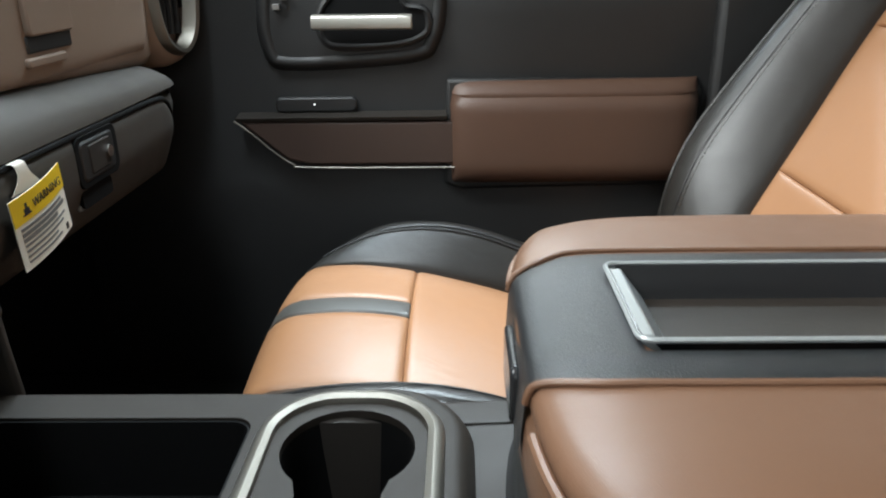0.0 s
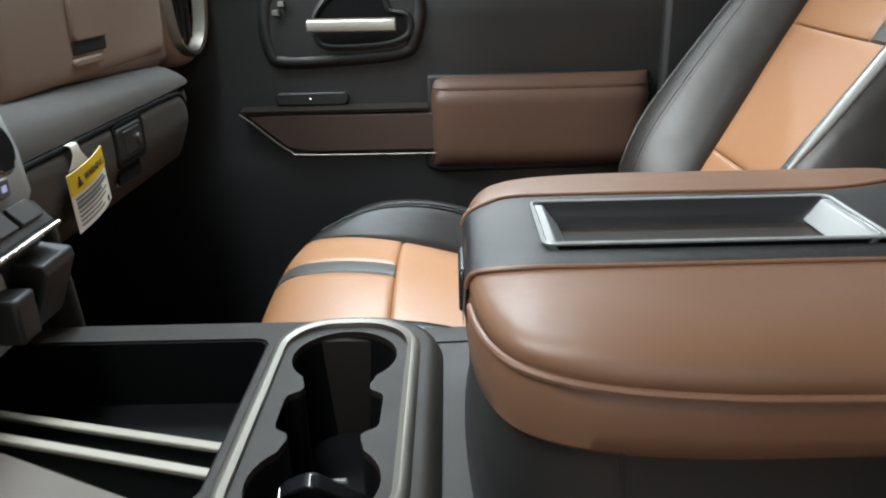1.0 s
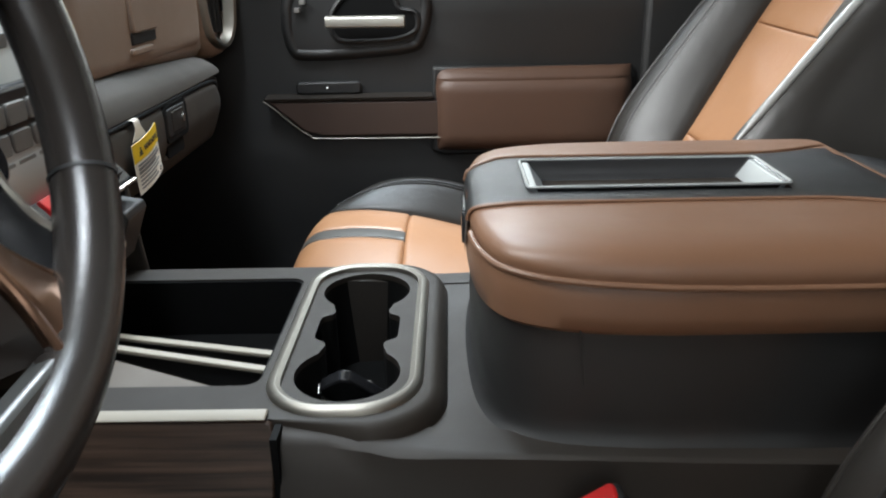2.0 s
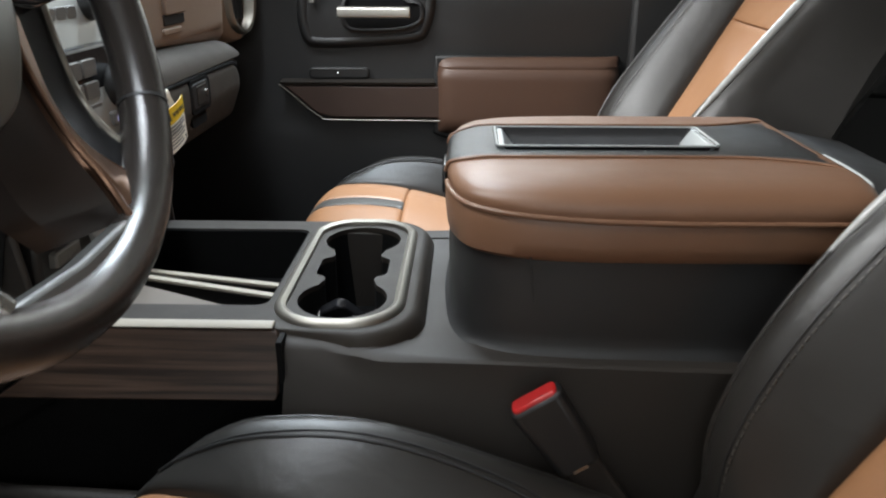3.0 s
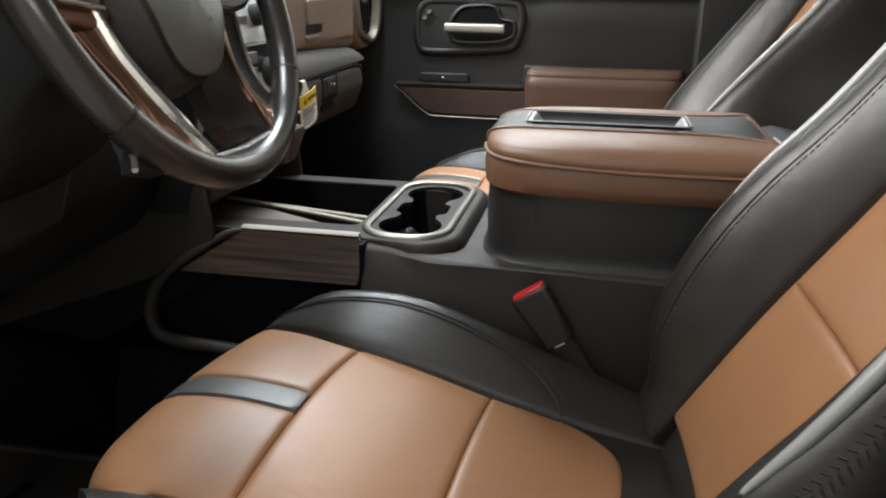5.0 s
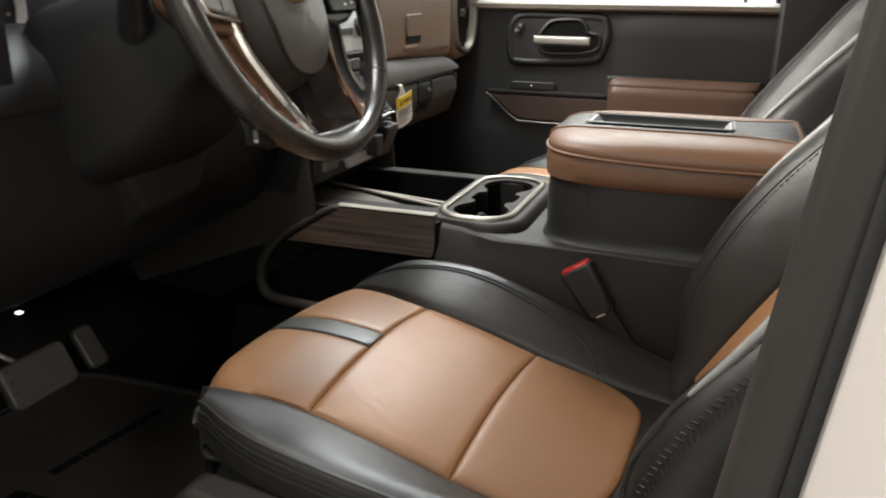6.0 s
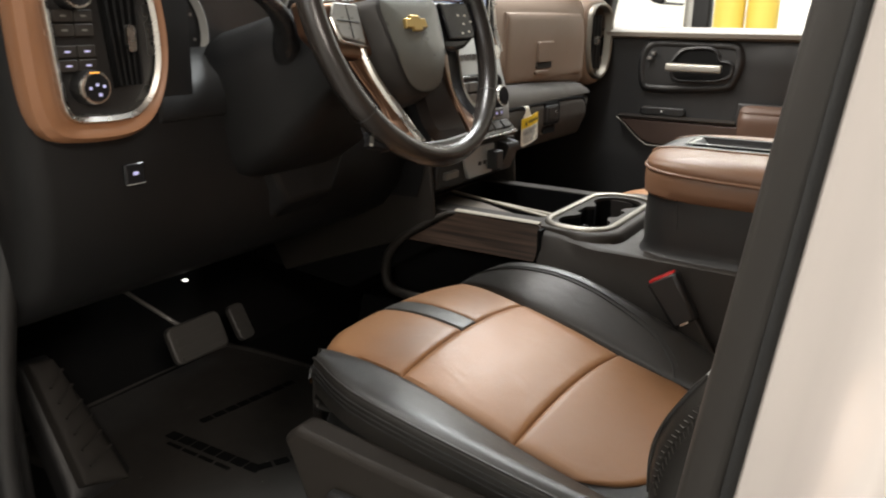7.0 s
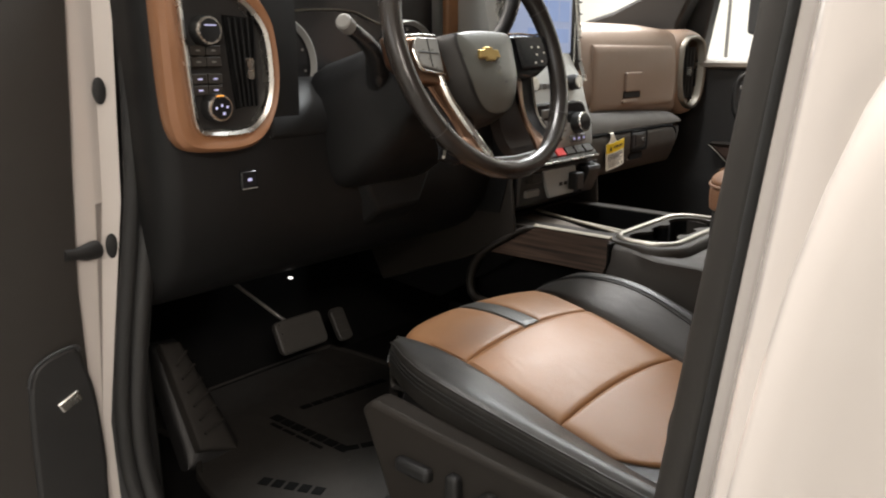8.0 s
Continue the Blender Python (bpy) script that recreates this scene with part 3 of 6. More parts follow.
seal_path = [(-0.43, -0.505, 1.0), (-0.428, -0.508, 0.85), (-0.428, -0.521, 0.64), (-0.428, -0.535, 0.54), (-0.428, -0.561, 0.39), (-0.426, -0.573, 0.29), (-0.415, -0.573, 0.2), (-0.375, -0.565, 0.12), (-0.30, -0.545, 0.085), (-0.1, -0.53, 0.08), (0.25, -0.53, 0.08)]
part("door_seal", tube(smooth_line(seal_path, 6), 0.011, 10), RUBBER, body, "black rubber door seal")
part("door_seal", tube([Vector(p) + Vector((0.006, 0.02, 0)) for p in smooth_line(seal_path, 6)], 0.013, 10), BLACK_P, body, "black plastic opening trim")
for z, yy in ((0.742, -0.547), (0.541, -0.553)):
    plug = bmesh.new()
    bmesh.ops.create_uvsphere(plug, u_segments=20, v_segments=10, radius=1, matrix=Matrix.Translation((-0.4395, yy, z)) @ Matrix.Diagonal((0.004, 0.009, 0.017, 1)))
    part("grommet", plug, RUBBER, body, "black rubber grommet")
part("door_check", tube([(-0.44, -0.575, 0.541), (-0.432, -0.592, 0.541), (-0.429, -0.603, 0.542), (-0.427, -0.622, 0.544)], 0.008, 10, radii=[0.013, 0.011, 0.008, 0.0085]), BLACK_P, body, "black door check strap")
# B-pillar
pillar = [(0.3615, -0.470), (0.377, -0.492), (0.389, -0.52), (0.398, -0.55), (0.404, -0.572), (0.412, -0.60), (0.421, -0.622), (0.445, -0.636), (0.56, -0.636), (0.56, -0.45), (0.40, -0.45)]


def lean(z):
    """How far the door pillar leans back at a height."""
    return 0.108 * (max(z, 0.3) - 0.74) + 0.04 * (min(z, 0.3) - 0.3)


levels = (-0.1, 0.1, 0.3, 0.5, 0.74, 1.0, 1.4)
part("door_pillar", loft([[(x + lean(z), y, z) for x, y in pillar] for z in levels]), WHITE_PAINT, body, "white painted door pillar", bevel=0.004, segs=3)
part("door_seal", tube([(0.3605 + lean(z), -0.472, z) for z in levels], 0.0045, 12), RUBBER, body, "black rubber door seal")
trim = [(0.358, -0.4725), (0.346, -0.4715), (0.334, -0.464), (0.3305, -0.452), (0.34, -0.435), (0.38, -0.425), (0.46, -0.425), (0.46, -0.455), (0.37, -0.462)]
part("pillar_trim", loft([[(x + lean(z) * 1.15, y, z) for x, y in trim] for z in levels[1:]]), TRIM, body, "charcoal plastic pillar trim", bevel=0.004, segs=3)
striker = part("striker_plate", box(0.355, 0.368, -0.545, -0.495, 0.415, 0.468), CHROME, body, "steel striker plate", bevel=0.003)
part("striker_loop", tube(smooth_line([(0.362, -0.508, 0.430), (0.342, -0.508, 0.430), (0.337, -0.508, 0.442), (0.342, -0.508, 0.455), (0.362, -0.508, 0.455)], 5), 0.004, 8), CHROME, striker, "steel striker loop")
part("sill", box(-0.6, 1.5, -0.62, -0.53, -0.1, 0.06), WHITE_PAINT, body, bevel=0.015, segs=3)
part("sill_plate", box(-0.40, 0.36, -0.54, -0.47, 0.06, 0.102), BLACK_P, body, "black plastic sill plate", bevel=0.008, segs=3)
part("roof_rail", box(-0.3, 1.5, -0.5, -0.38, 1.36, 1.44), WHITE_PAINT, body, bevel=0.02, segs=3)
rear_door = thing("rear_door", (0.43, -0.65, -0.1), "white painted closed rear cab door", "car door")
skin = [(0.434, -0.638), (0.430, -0.648), (0.431, -0.660), (0.438, -0.671), (0.452, -0.677), (0.47, -0.680), (0.6, -0.684), (1.4, -0.69), (1.4, -0.64)]
def sweep(z):
    """How far the shut line runs back above the pillar's foot."""
    return curve_of([(-0.1, 0.0), (0.3, 0.004), (0.6, 0.006), (0.68, 0.009), (0.727, 0.0145), (0.763, 0.0215), (0.8, 0.034), (0.86, 0.07)], z)


part("door_skin", loft([[(x + lean(z) + (sweep(z) if x < 0.7 else 0), y + q, z) for x, y in skin] for z, q in ((-0.1, 0.02), (0.1, 0.006), (0.3, 0.0), (0.5, 0.0), (0.6, 0.002), (0.65, 0.004), (0.69, 0.006), (0.73, 0.008), (0.765, 0.01), (0.8, 0.012), (0.83, 0.016), (0.86, 0.02))]), WHITE_PAINT, rear_door, "white painted door skin", bevel=0.002)
# Black tube, thicker upwards, stands for shadow in the widening shut line.
part("shut_line_dark", tube([(0.447 + lean(z) + sweep(z), -0.640, z) for z in np.linspace(0.3, 0.87, 20)], 0.011, 10, radii=list(np.linspace(0.004, 0.013, 20))), RUBBER, rear_door, "black tube standing for the dark of the shut line")
part("window_frame", loft([[(x + lean(z), y + q, z) for x, y in [(0.425, -0.63), (0.425, -0.655), (0.5, -0.66), (0.5, -0.63)]] for z, q in ((0.86, 0.02), (1.35, 0.12))]), BLACK_P, rear_door, bevel=0.004)
# Out of view; added opaque to keep lamp light off the seat's rear.
part("window_glass", loft([[(x + lean(z), y + q, z) for x, y in [(0.49, -0.642), (0.49, -0.647), (1.38, -0.652), (1.38, -0.647)]] for z, q in ((0.85, 0.018), (1.1, 0.06), (1.37, 0.125))]), OPAQUE, rear_door, "unseen opaque door window that blocks lamp light")
front_door = thing("door_2", (-0.5, -0.66, -0.1), "open driver's door with a black trimmed inner panel", "car door", kind="structure")
door_edge = [(-0.1, -0.612), (0.4, -0.607), (0.5, -0.606), (0.576, -0.601), (0.65, -0.595), (0.72, -0.589), (0.785, -0.584), (0.85, -0.579), (0.95, -0.571)]
part("inner_panel", loft([[(-0.4335, e, z), (-0.426, e - 0.003, z), (-0.422, e - 0.03, z), (-0.42, -0.68, z), (-0.40, -1.5, z), (-0.5, -1.52, z), (-0.58, -0.63, z), (-0.5, -0.614, z), (-0.4335, -0.613, z)] for z, e in door_edge]), TRIM, front_door, bevel=0.002)
pocket_edge = smooth_line([(-0.70, -0.1, 0), (-0.698, 0.1, 0), (-0.692, 0.30, 0), (-0.688, 0.375, 0), (-0.680, 0.407, 0), (-0.660, 0.422, 0), (-0.630, 0.4275, 0), (-0.621, 0.421, 0), (-0.6145, 0.395, 0), (-0.6075, 0.361, 0), (-0.6042, 0.311, 0), (-0.603, 0.254, 0), (-0.606, 0.2, 0), (-0.61, -0.1, 0)], 3)
pocket = part("pocket", loft([[(x + 0.12 * max(0.0, -0.62 - p.y) * k, p.x, p.y) for p in pocket_edge] for x, k in ((-0.46, 0.0), (-0.415, 0.0))]), BLACK_P, front_door, "black lower door pocket", bevel=0.006, segs=3)
part("pocket_lip", tube([(-0.4165, p.x, p.y) for p in pocket_edge[10:22]], 0.0025, 8), BLACK_S, pocket, "satin upper lip of the pocket")
badge = box(-0.004, 0.004, -0.0145, 0.0145, -0.0075, 0.0075)
badge.transform(Matrix.Translation((-0.4165, -0.641, 0.357)) @ Matrix.Rotation(radians(24), 4, "X"))
part("speaker_badge", badge, CHROME, pocket, "silver speaker badge", bevel=0.002)


# ---- far rear door, closed ----
far_door = thing("door_3", (0.95, 1.16, 0.02), "black trimmed rear passenger door, closed", "car door", kind="structure")
part("door_panel", prism([(0.56, 0.02), (1.5, 0.02), (1.5, 0.84), (0.56, 0.86)], "y", 1.14, 1.2), BLACK_P, far_door, "black door panel", bevel=0.01, segs=3)
part("armrest", prism([(0.66, 0.52), (1.2, 0.5), (1.2, 0.56), (0.66, 0.6)], "y", 1.09, 1.14), BLACK_P, far_door, bevel=0.012, segs=3)
# ---- passenger door ----
door = thing("door_1", (0.0, 1.16, 0.0), "black passenger door panel with brown padded armrest insert", "car door", kind="structure")
upper = []
for x in np.linspace(-0.56, 0.62, 30):
    w = curve_of([(-0.56, 0.0), (-0.02, 0.0), (0.06, 0.012), (0.2, 0.014), (0.62, 0.014)], x)
    upper.append([(x, y, z) for y, z in ((1.18, 0.04), (1.10, 0.04), (1.106, 0.3), (1.110, 0.42), (1.112, 0.445), (1.115, 0.46), (1.118, 0.54), (1.122 - w * 0.3, 0.6), (1.122 - w, 0.68), (1.118 - w * 0.5, 0.735), (1.122, 0.75), (1.18, 0.75))])
part("inner_panel", loft(upper), BLACK_P, door, "black door panel")
part("window_sill", loft([[(x, y, z) for y, z in ((1.108, 0.742), (1.100, 0.748), (1.099, 0.758), (1.106, 0.765), (1.16, 0.772), (1.19, 0.765), (1.19, 0.74))] for x in np.linspace(-0.56, 0.62, 12)]), SILL, door, "taupe soft window sill trim")


def arm_face(u, v):
    x, z = v, u
    groove = 0.0035 * math.exp(-((z - 0.566) / 0.0035) ** 2)
    lean = 0.25 * max(0.0, z - 0.55)
    return (x, 1.076 + groove + lean + 0.006 * ((x - 0.18) / 0.18) ** 6, z)


part("arm_pad", patch(arm_face, 0.44, 0.594, 0.002, 0.364, nu=40, nv=30, puff=0.022, radius=0.034, depth=0.03, flip=True), PAD_BROWN, door, "brown padded leather armrest insert")
part("pad_base", prism([(-0.005, 0.437), (0.0, 0.592), (0.35, 0.588), (0.366, 0.57), (0.366, 0.45), (0.35, 0.432), (0.02, 0.428)], "y", 1.1, 1.12), BLACK_P, door, bevel=0.006, segs=3)
part("trim_panel", prism([(-0.300, 0.535), (0.018, 0.533), (0.02, 0.469), (-0.20, 0.470), (-0.235, 0.478)], "y", 1.092, 1.12), DOOR_TRIM, door, "dark brown trim strip", bevel=0.004, segs=3)
part("shelf_edge", loft([[(x, y, z) for y, z in ((1.115, 0.534), (1.090, 0.536), (1.088, 0.541), (1.115, 0.545))] for x in (-0.305, 0.0)]), DARK_P, door)
part("switch_bank", prism(rounded(-0.19, 0.556, 0.12, 0.022, 0.009), "y", 1.108, 1.12), BLACK_P, door, "black switch bank", bevel=0.003)
dot = bmesh.new()
bmesh.ops.create_uvsphere(dot, u_segments=12, v_segments=8, radius=0.0013, matrix=Matrix.Translation((-0.192, 1.107, 0.557)))
part("switch_light", dot, GLOW, door, "tiny lit white switch lamp")
part("chrome_line", tube(smooth_line([(-0.308, 1.09, 0.537), (-0.285, 1.09, 0.519), (-0.255, 1.09, 0.492), (-0.228, 1.09, 0.473), (-0.2, 1.09, 0.467), (0.022, 1.09, 0.465)], 6), 0.0016, 8), BEZEL, door, "thin satin accent line")
bowl_out = [(p.x, p.y) for p in smooth_line([(-0.266, 0.66, 0), (-0.262, 0.705, 0), (-0.243, 0.733, 0), (-0.209, 0.741, 0), (-0.1, 0.739, 0), (-0.022, 0.736, 0), (-0.003, 0.715, 0), (0.0, 0.684, 0), (-0.012, 0.64, 0), (-0.035, 0.618, 0), (-0.13, 0.609, 0), (-0.232, 0.607, 0), (-0.257, 0.622, 0), (-0.266, 0.66, 0)], 4)[:-1]]
part("handle_bowl", loft([[(x, y, z) for x, z in grown(bowl_out, g)] for g, y in ((0.003, 1.121), (0.0, 1.115), (-0.005, 1.110), (-0.010, 1.1085), (-0.015, 1.110), (-0.020, 1.115), (-0.022, 1.119))], caps=False), BLACK_P, door, "black handle surround")
part("bowl_back", prism(grown(bowl_out, -0.018), "y", 1.112, 1.118), BLACK_P, door, "black handle bowl")
recess = [(p.x, p.y) for p in smooth_line([(-0.178, 0.668, 0), (-0.172, 0.69, 0), (-0.15, 0.715, 0), (-0.12, 0.721, 0), (-0.082, 0.721, 0), (-0.064, 0.71, 0), (-0.056, 0.692, 0), (-0.03, 0.686, 0), (-0.024, 0.668, 0), (-0.032, 0.652, 0), (-0.07, 0.640, 0), (-0.15, 0.638, 0), (-0.172, 0.648, 0), (-0.178, 0.668, 0)], 4)[:-1]]
part("handle_recess", loft([[(x, y, z) for x, z in grown(recess, g)] for g, y in ((0.006, 1.112), (0.004, 1.107), (0.0, 1.105), (-0.004, 1.110), (-0.006, 1.1115))], caps=False), BLACK_P, door, "black recess edge")
part("recess_back", prism(grown(recess, -0.004), "y", 1.1095, 1.1115), WELL, door)
part("pull_handle", loft([[(x, 1.085 + b, 0.673 - 0.006 * (x + 0.19) + c) for b, c in ((-0.006, -0.009), (-0.008, 0), (-0.006, 0.009), (0.006, 0.011), (0.009, 0), (0.006, -0.011))] for x in (-0.184, -0.179, -0.15, -0.1, -0.06, -0.045)]), HANDLE, door, "brushed silver inside door handle", bevel=0.002)
for x, z in ((-0.235, 0.693), (-0.225, 0.706)):
    part("lock_button", box(x - 0.005, x + 0.005, 1.101, 1.112, z - 0.004, z + 0.004), GREY_P, door, bevel=0.001)
part("door_frame", loft([[(x + a, y + b, z) for a, b in ((-0.05, -0.02), (0.03, -0.02), (0.03, 0.03), (-0.05, 0.03))] for x, y, z in ((-0.40, 1.15, 0.76), (-0.36, 1.13, 0.95), (-0.10, 1.04, 1.36))]), BLACK_P, door, "black window frame", bevel=0.006)
part("door_frame", loft([[(x + a, y + b, z) for a, b in ((-0.02, -0.02), (0.12, -0.02), (0.12, 0.03), (-0.02, 0.03))] for x, y, z in ((0.385, 1.14, 0.76), (0.40, 1.04, 1.36))]), BLACK_P, door, "black window frame", bevel=0.006)
part("lock_pin", tube([(0.30, 1.13, 0.765), (0.30, 1.13, 0.79)], 0.004, 8), BLACK_P, door)
part("pillar_trim", box(0.375, 0.6, 1.09, 1.12, 0.1, 0.9), BLACK_P, door, bevel=0.01)
mirror = thing("wing_mirror", (-0.28, 1.42, 0.76), "black passenger wing mirror on a dark arm", "mirror")
part("mirror_housing", loft([[(-0.30 + dx, y, z) for dx, z in ((-0.02, 0.84), (0.0, 0.834), (0.02, 0.83), (0.022, 1.05), (0.0, 1.07), (-0.02, 1.06))] for y in (1.33, 1.345, 1.54, 1.555)]), BLACK_P, mirror, bevel=0.008, segs=3)
part("mirror_glass", box(-0.2785, -0.275, 1.345, 1.54, 0.838, 1.04), MIRROR, mirror, "mirror glass")
part("mirror_arm", loft([[(x + dx, y + dy, z) for dx, dy in ((-0.026, -0.02), (0.026, -0.02), (0.026, 0.02), (-0.026, 0.02))] for x, y, z in ((-0.186, 1.41, 0.70), (-0.186, 1.41, 0.84), (-0.21, 1.41, 0.95))]), BLACK_P, mirror, "black mirror arm", bevel=0.008, segs=3)
part("mirror_foot", box(-0.22, -0.15, 1.17, 1.43, 0.68, 0.725), BLACK_P, mirror, "black mirror foot on the door", bevel=0.012, segs=3)


# ---- centre console ----
console = thing("center_console", (0.0, MID, 0.1), "charcoal plastic center console with wood trim", "console")
NEAR, FAR = 0.143, 0.50


def mirrored(y):
    return NEAR + FAR - y


# rear side walls with the step under the storage box
for flip in (False, True):
    f = mirrored if flip else (lambda y: y)
    rings = []
    for x, top, yo in ((-0.094, 0.461, 0.172), (-0.06, 0.460, 0.170), (-0.03, 0.4565, 0.166), (-0.01, 0.453, 0.161), (0.01, 0.4515, 0.159), (0.03, 0.451, 0.1575), (0.07, 0.4508, 0.155), (0.14, 0.4505, 0.1515), (0.2, 0.450, 0.149), (0.28, 0.449, 0.147), (0.46, 0.448, 0.147)):
        k = curve_of([(-0.094, 1.0), (-0.03, 0.8), (0.03, 0.4), (0.1, 0.3), (0.46, 0.3)], x)
        prof = [(yo + 0.03, top), (yo + 0.01 * k, top - 0.0002), (yo + 0.001 * k, top - 0.003 * k), (yo - 0.006 * k, top - 0.009 * k), (yo - 0.001 - 0.009 * k, top - 0.03), (0.143, top - 0.06), (0.141, 0.3), (0.15, 0.12), (0.19, 0.12)]
        rings.append([(x, f(y), z) for y, z in prof])
    part("console_side", loft(rings), DARK_P, console, "charcoal plastic console side")
    # front: rail round the open pocket under the wood
    rail = smooth_line([(-0.262, f(0.182), 0.4635), (-0.285, f(0.173), 0.460), (-0.325, f(0.1635), 0.4355), (-0.365, f(0.158), 0.408), (-0.394, f(0.157), 0.375), (-0.404, f(0.157), 0.34), (-0.397, f(0.156), 0.312), (-0.372, f(0.156), 0.301), (-0.3, f(0.156), 0.297), (-0.2, f(0.156), 0.292), (-0.09, f(0.156), 0.287)], 5)
    rail = [p - Vector((0, 0, 0.012 if flip else 0.0)) for p in rail]
    part("pocket_rail", tube(rail, 0.0095, 12, radii=list(np.interp(range(51), (0, 12, 20, 50), (0.004, 0.006, 0.0095, 0.0095)))), DARK_P, console, "charcoal rail round the open pocket")
    part("pocket_back", prism([(-0.41, 0.28), (-0.41, 0.38), (-0.28, 0.455), (-0.1, 0.455), (-0.1, 0.28)], "y", *sorted((f(0.19), f(0.2)))), CARPET, console, "near-black pocket back")
    part("lower_side", prism([(-0.5, 0.1), (-0.46, 0.28), (-0.1, 0.285), (-0.1, 0.1)], "y", *sorted((f(0.155), f(0.17)))), CARPET, console, "near-black console foot", bevel=0.004)
    front = prism([(-0.40, 0.40), (-0.30, 0.45), (-0.3, 0.40), (-0.5, 0.28), (-0.75, 0.3), (-0.75, 0.5), (-0.5, 0.46)], "y", *sorted((f(0.165), f(0.18))))
    part("front_cheek", front, CARPET, console, bevel=0.004)
    wing = [[(x, f(y + d), z) for x, y, z in ((-0.30 + k * 0.05, 0.163, 0.452), (-0.395 - k * 0.02, 0.158, 0.392), (-0.66 - k * 0.05, 0.157, 0.29), (-0.70, 0.157, 0.36), (-0.44, 0.157, 0.52), (-0.31 - k * 0.02, 0.159, 0.56))] for d, k in ((0.0, 0.0), (0.008, 0.0))]
    part("console_wing", loft(wing), DARK_P, console, "charcoal panel joining the console to the dashboard", bevel=0.003)
    wood = [(-0.350, f(0.150), 0.4085), (-0.343, f(0.1525), 0.4135), (-0.272, f(0.174), 0.461), (-0.258, f(0.178), 0.4665), (-0.107, f(0.178), 0.4655), (-0.1015, f(0.1765), 0.463), (-0.0995, f(0.173), 0.458), (-0.0985, f(0.152), 0.414), (-0.1015, f(0.150), 0.4095)]
    wood = [(x, y, z - (0.012 if flip else 0)) for x, y, z in wood]
    part("wood_panel", loft([wood, [(x, y + (0.012 if not flip else -0.012), z) for x, y, z in wood]]), WOOD, console, "open-pore brown wood trim panel", bevel=0.0015)
    part("chrome_strip", loft([[(x, f(y), z - (0.007 if flip else 0)) for y, z in ((0.176, 0.467), (0.179, 0.4695), (0.187, 0.4705), (0.188, 0.466))] for x in (-0.268, -0.262, -0.2, -0.13, -0.11, -0.105)]), CAP, console, "chrome strip along the wood", bevel=0.001)

    if not flip:
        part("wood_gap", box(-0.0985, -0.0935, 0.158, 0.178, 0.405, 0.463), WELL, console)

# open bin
# Near-black floor and ring stand in for the bin's deep shade.
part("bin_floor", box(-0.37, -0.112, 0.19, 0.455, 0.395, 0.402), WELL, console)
part("bin_shade", ring_frame(rounded(-0.242, 0.3345, 0.2392, 0.2122, 0.0138, 5), rounded(-0.242, 0.3345, 0.236, 0.209, 0.0125, 5), "z", 0.398, 0.4635), WELL, console, "near-black ring standing in for shade on the bin walls")
part("bin_mat", loft([[(-0.36, 0.229, z), (-0.158, 0.229, z), (-0.158, 0.2357, z), (-0.2745, 0.290, z), (-0.30, 0.297, z), (-0.36, 0.311, z)] for z in (0.45, 0.4595)]), BIN_MAT, console, "grey-brown rubber bin mat", bevel=0.001)
for (xa, ya, za), (xb, yb, zb) in (((-0.36, 0.364, 0.4475), (-0.120, 0.293, 0.4545)), ((-0.36, 0.3175, 0.4655), (-0.120, 0.2595, 0.4585))):
    # Black web puts the dark below the open bar into its colour.
    web = part("divider", loft([[(x, y + d, z) for d, z in ((0.003, 0.402), (0.003, t - 0.002), (0.007, t - 0.002), (0.007, 0.402))] for x, y, t in ((xa, ya, za), (xb, yb, zb))]), BLACK_P, console, "black web standing for the dark under the bar")
    part("divider_cap", loft([[(x, y, t - 0.003), (x, y, t + 0.001), (x, y + 0.0085, t + 0.001), (x, y + 0.0085, t - 0.003)] for x, y, t in ((xa, ya, za), (xb, yb, zb))]), CAP, web, "pale beige divider cap", bevel=0.001)

# deck with the cup holders
CX, CY = -0.054, 0.326
half_cut = [(0.037, -0.012), (0.037, 0.016), (0.0355, 0.0215), (0.031, 0.025), (0.0275, 0.027), (0.0255, 0.031), (0.0255, 0.036), (0.0275, 0.0425)]
a0 = math.asin(0.0345 / 0.043)
half_cut += [(0.043 * math.cos(a), 0.0805 + 0.043 * math.sin(a)) for a in np.linspace(-a0 + 0.1, math.pi + a0 - 0.1, 30)]
half_cut += [(-x, y) for x, y in half_cut[7::-1]]
cut = half_cut + [(-x, -y) for x, y in half_cut]
cut = [(CX + x, CY + y) for x, y in cut]


def plate(outer, hole, z, depth, wall):
    bm = bmesh.new()
    loops = []
    for pts in (outer, hole):
        vs = [bm.verts.new((x, y, z)) for x, y in pts]
        loops.append((vs, [bm.edges.new((vs[i], vs[(i + 1) % len(vs)])) for i in range(len(vs))]))
    bmesh.ops.triangle_fill(bm, edges=loops[0][1] + loops[1][1], use_beauty=True)
    for f in bm.faces:
        if f.normal.z < 0:
            f.normal_flip()
    for (vs, _), d, s in ((loops[0], depth, 1), (loops[1], wall, -1)):
        low = [bm.verts.new((v.co.x, v.co.y, z - d)) for v in vs]
        for i in range(len(vs)):
            j = (i + 1) % len(vs)
            bm.faces.new((vs[i], low[i], low[j], vs[j]) if s > 0 else (vs[i], vs[j], low[j], low[i]))
    bmesh.ops.recalc_face_normals(bm, faces=bm.faces)
    return bm


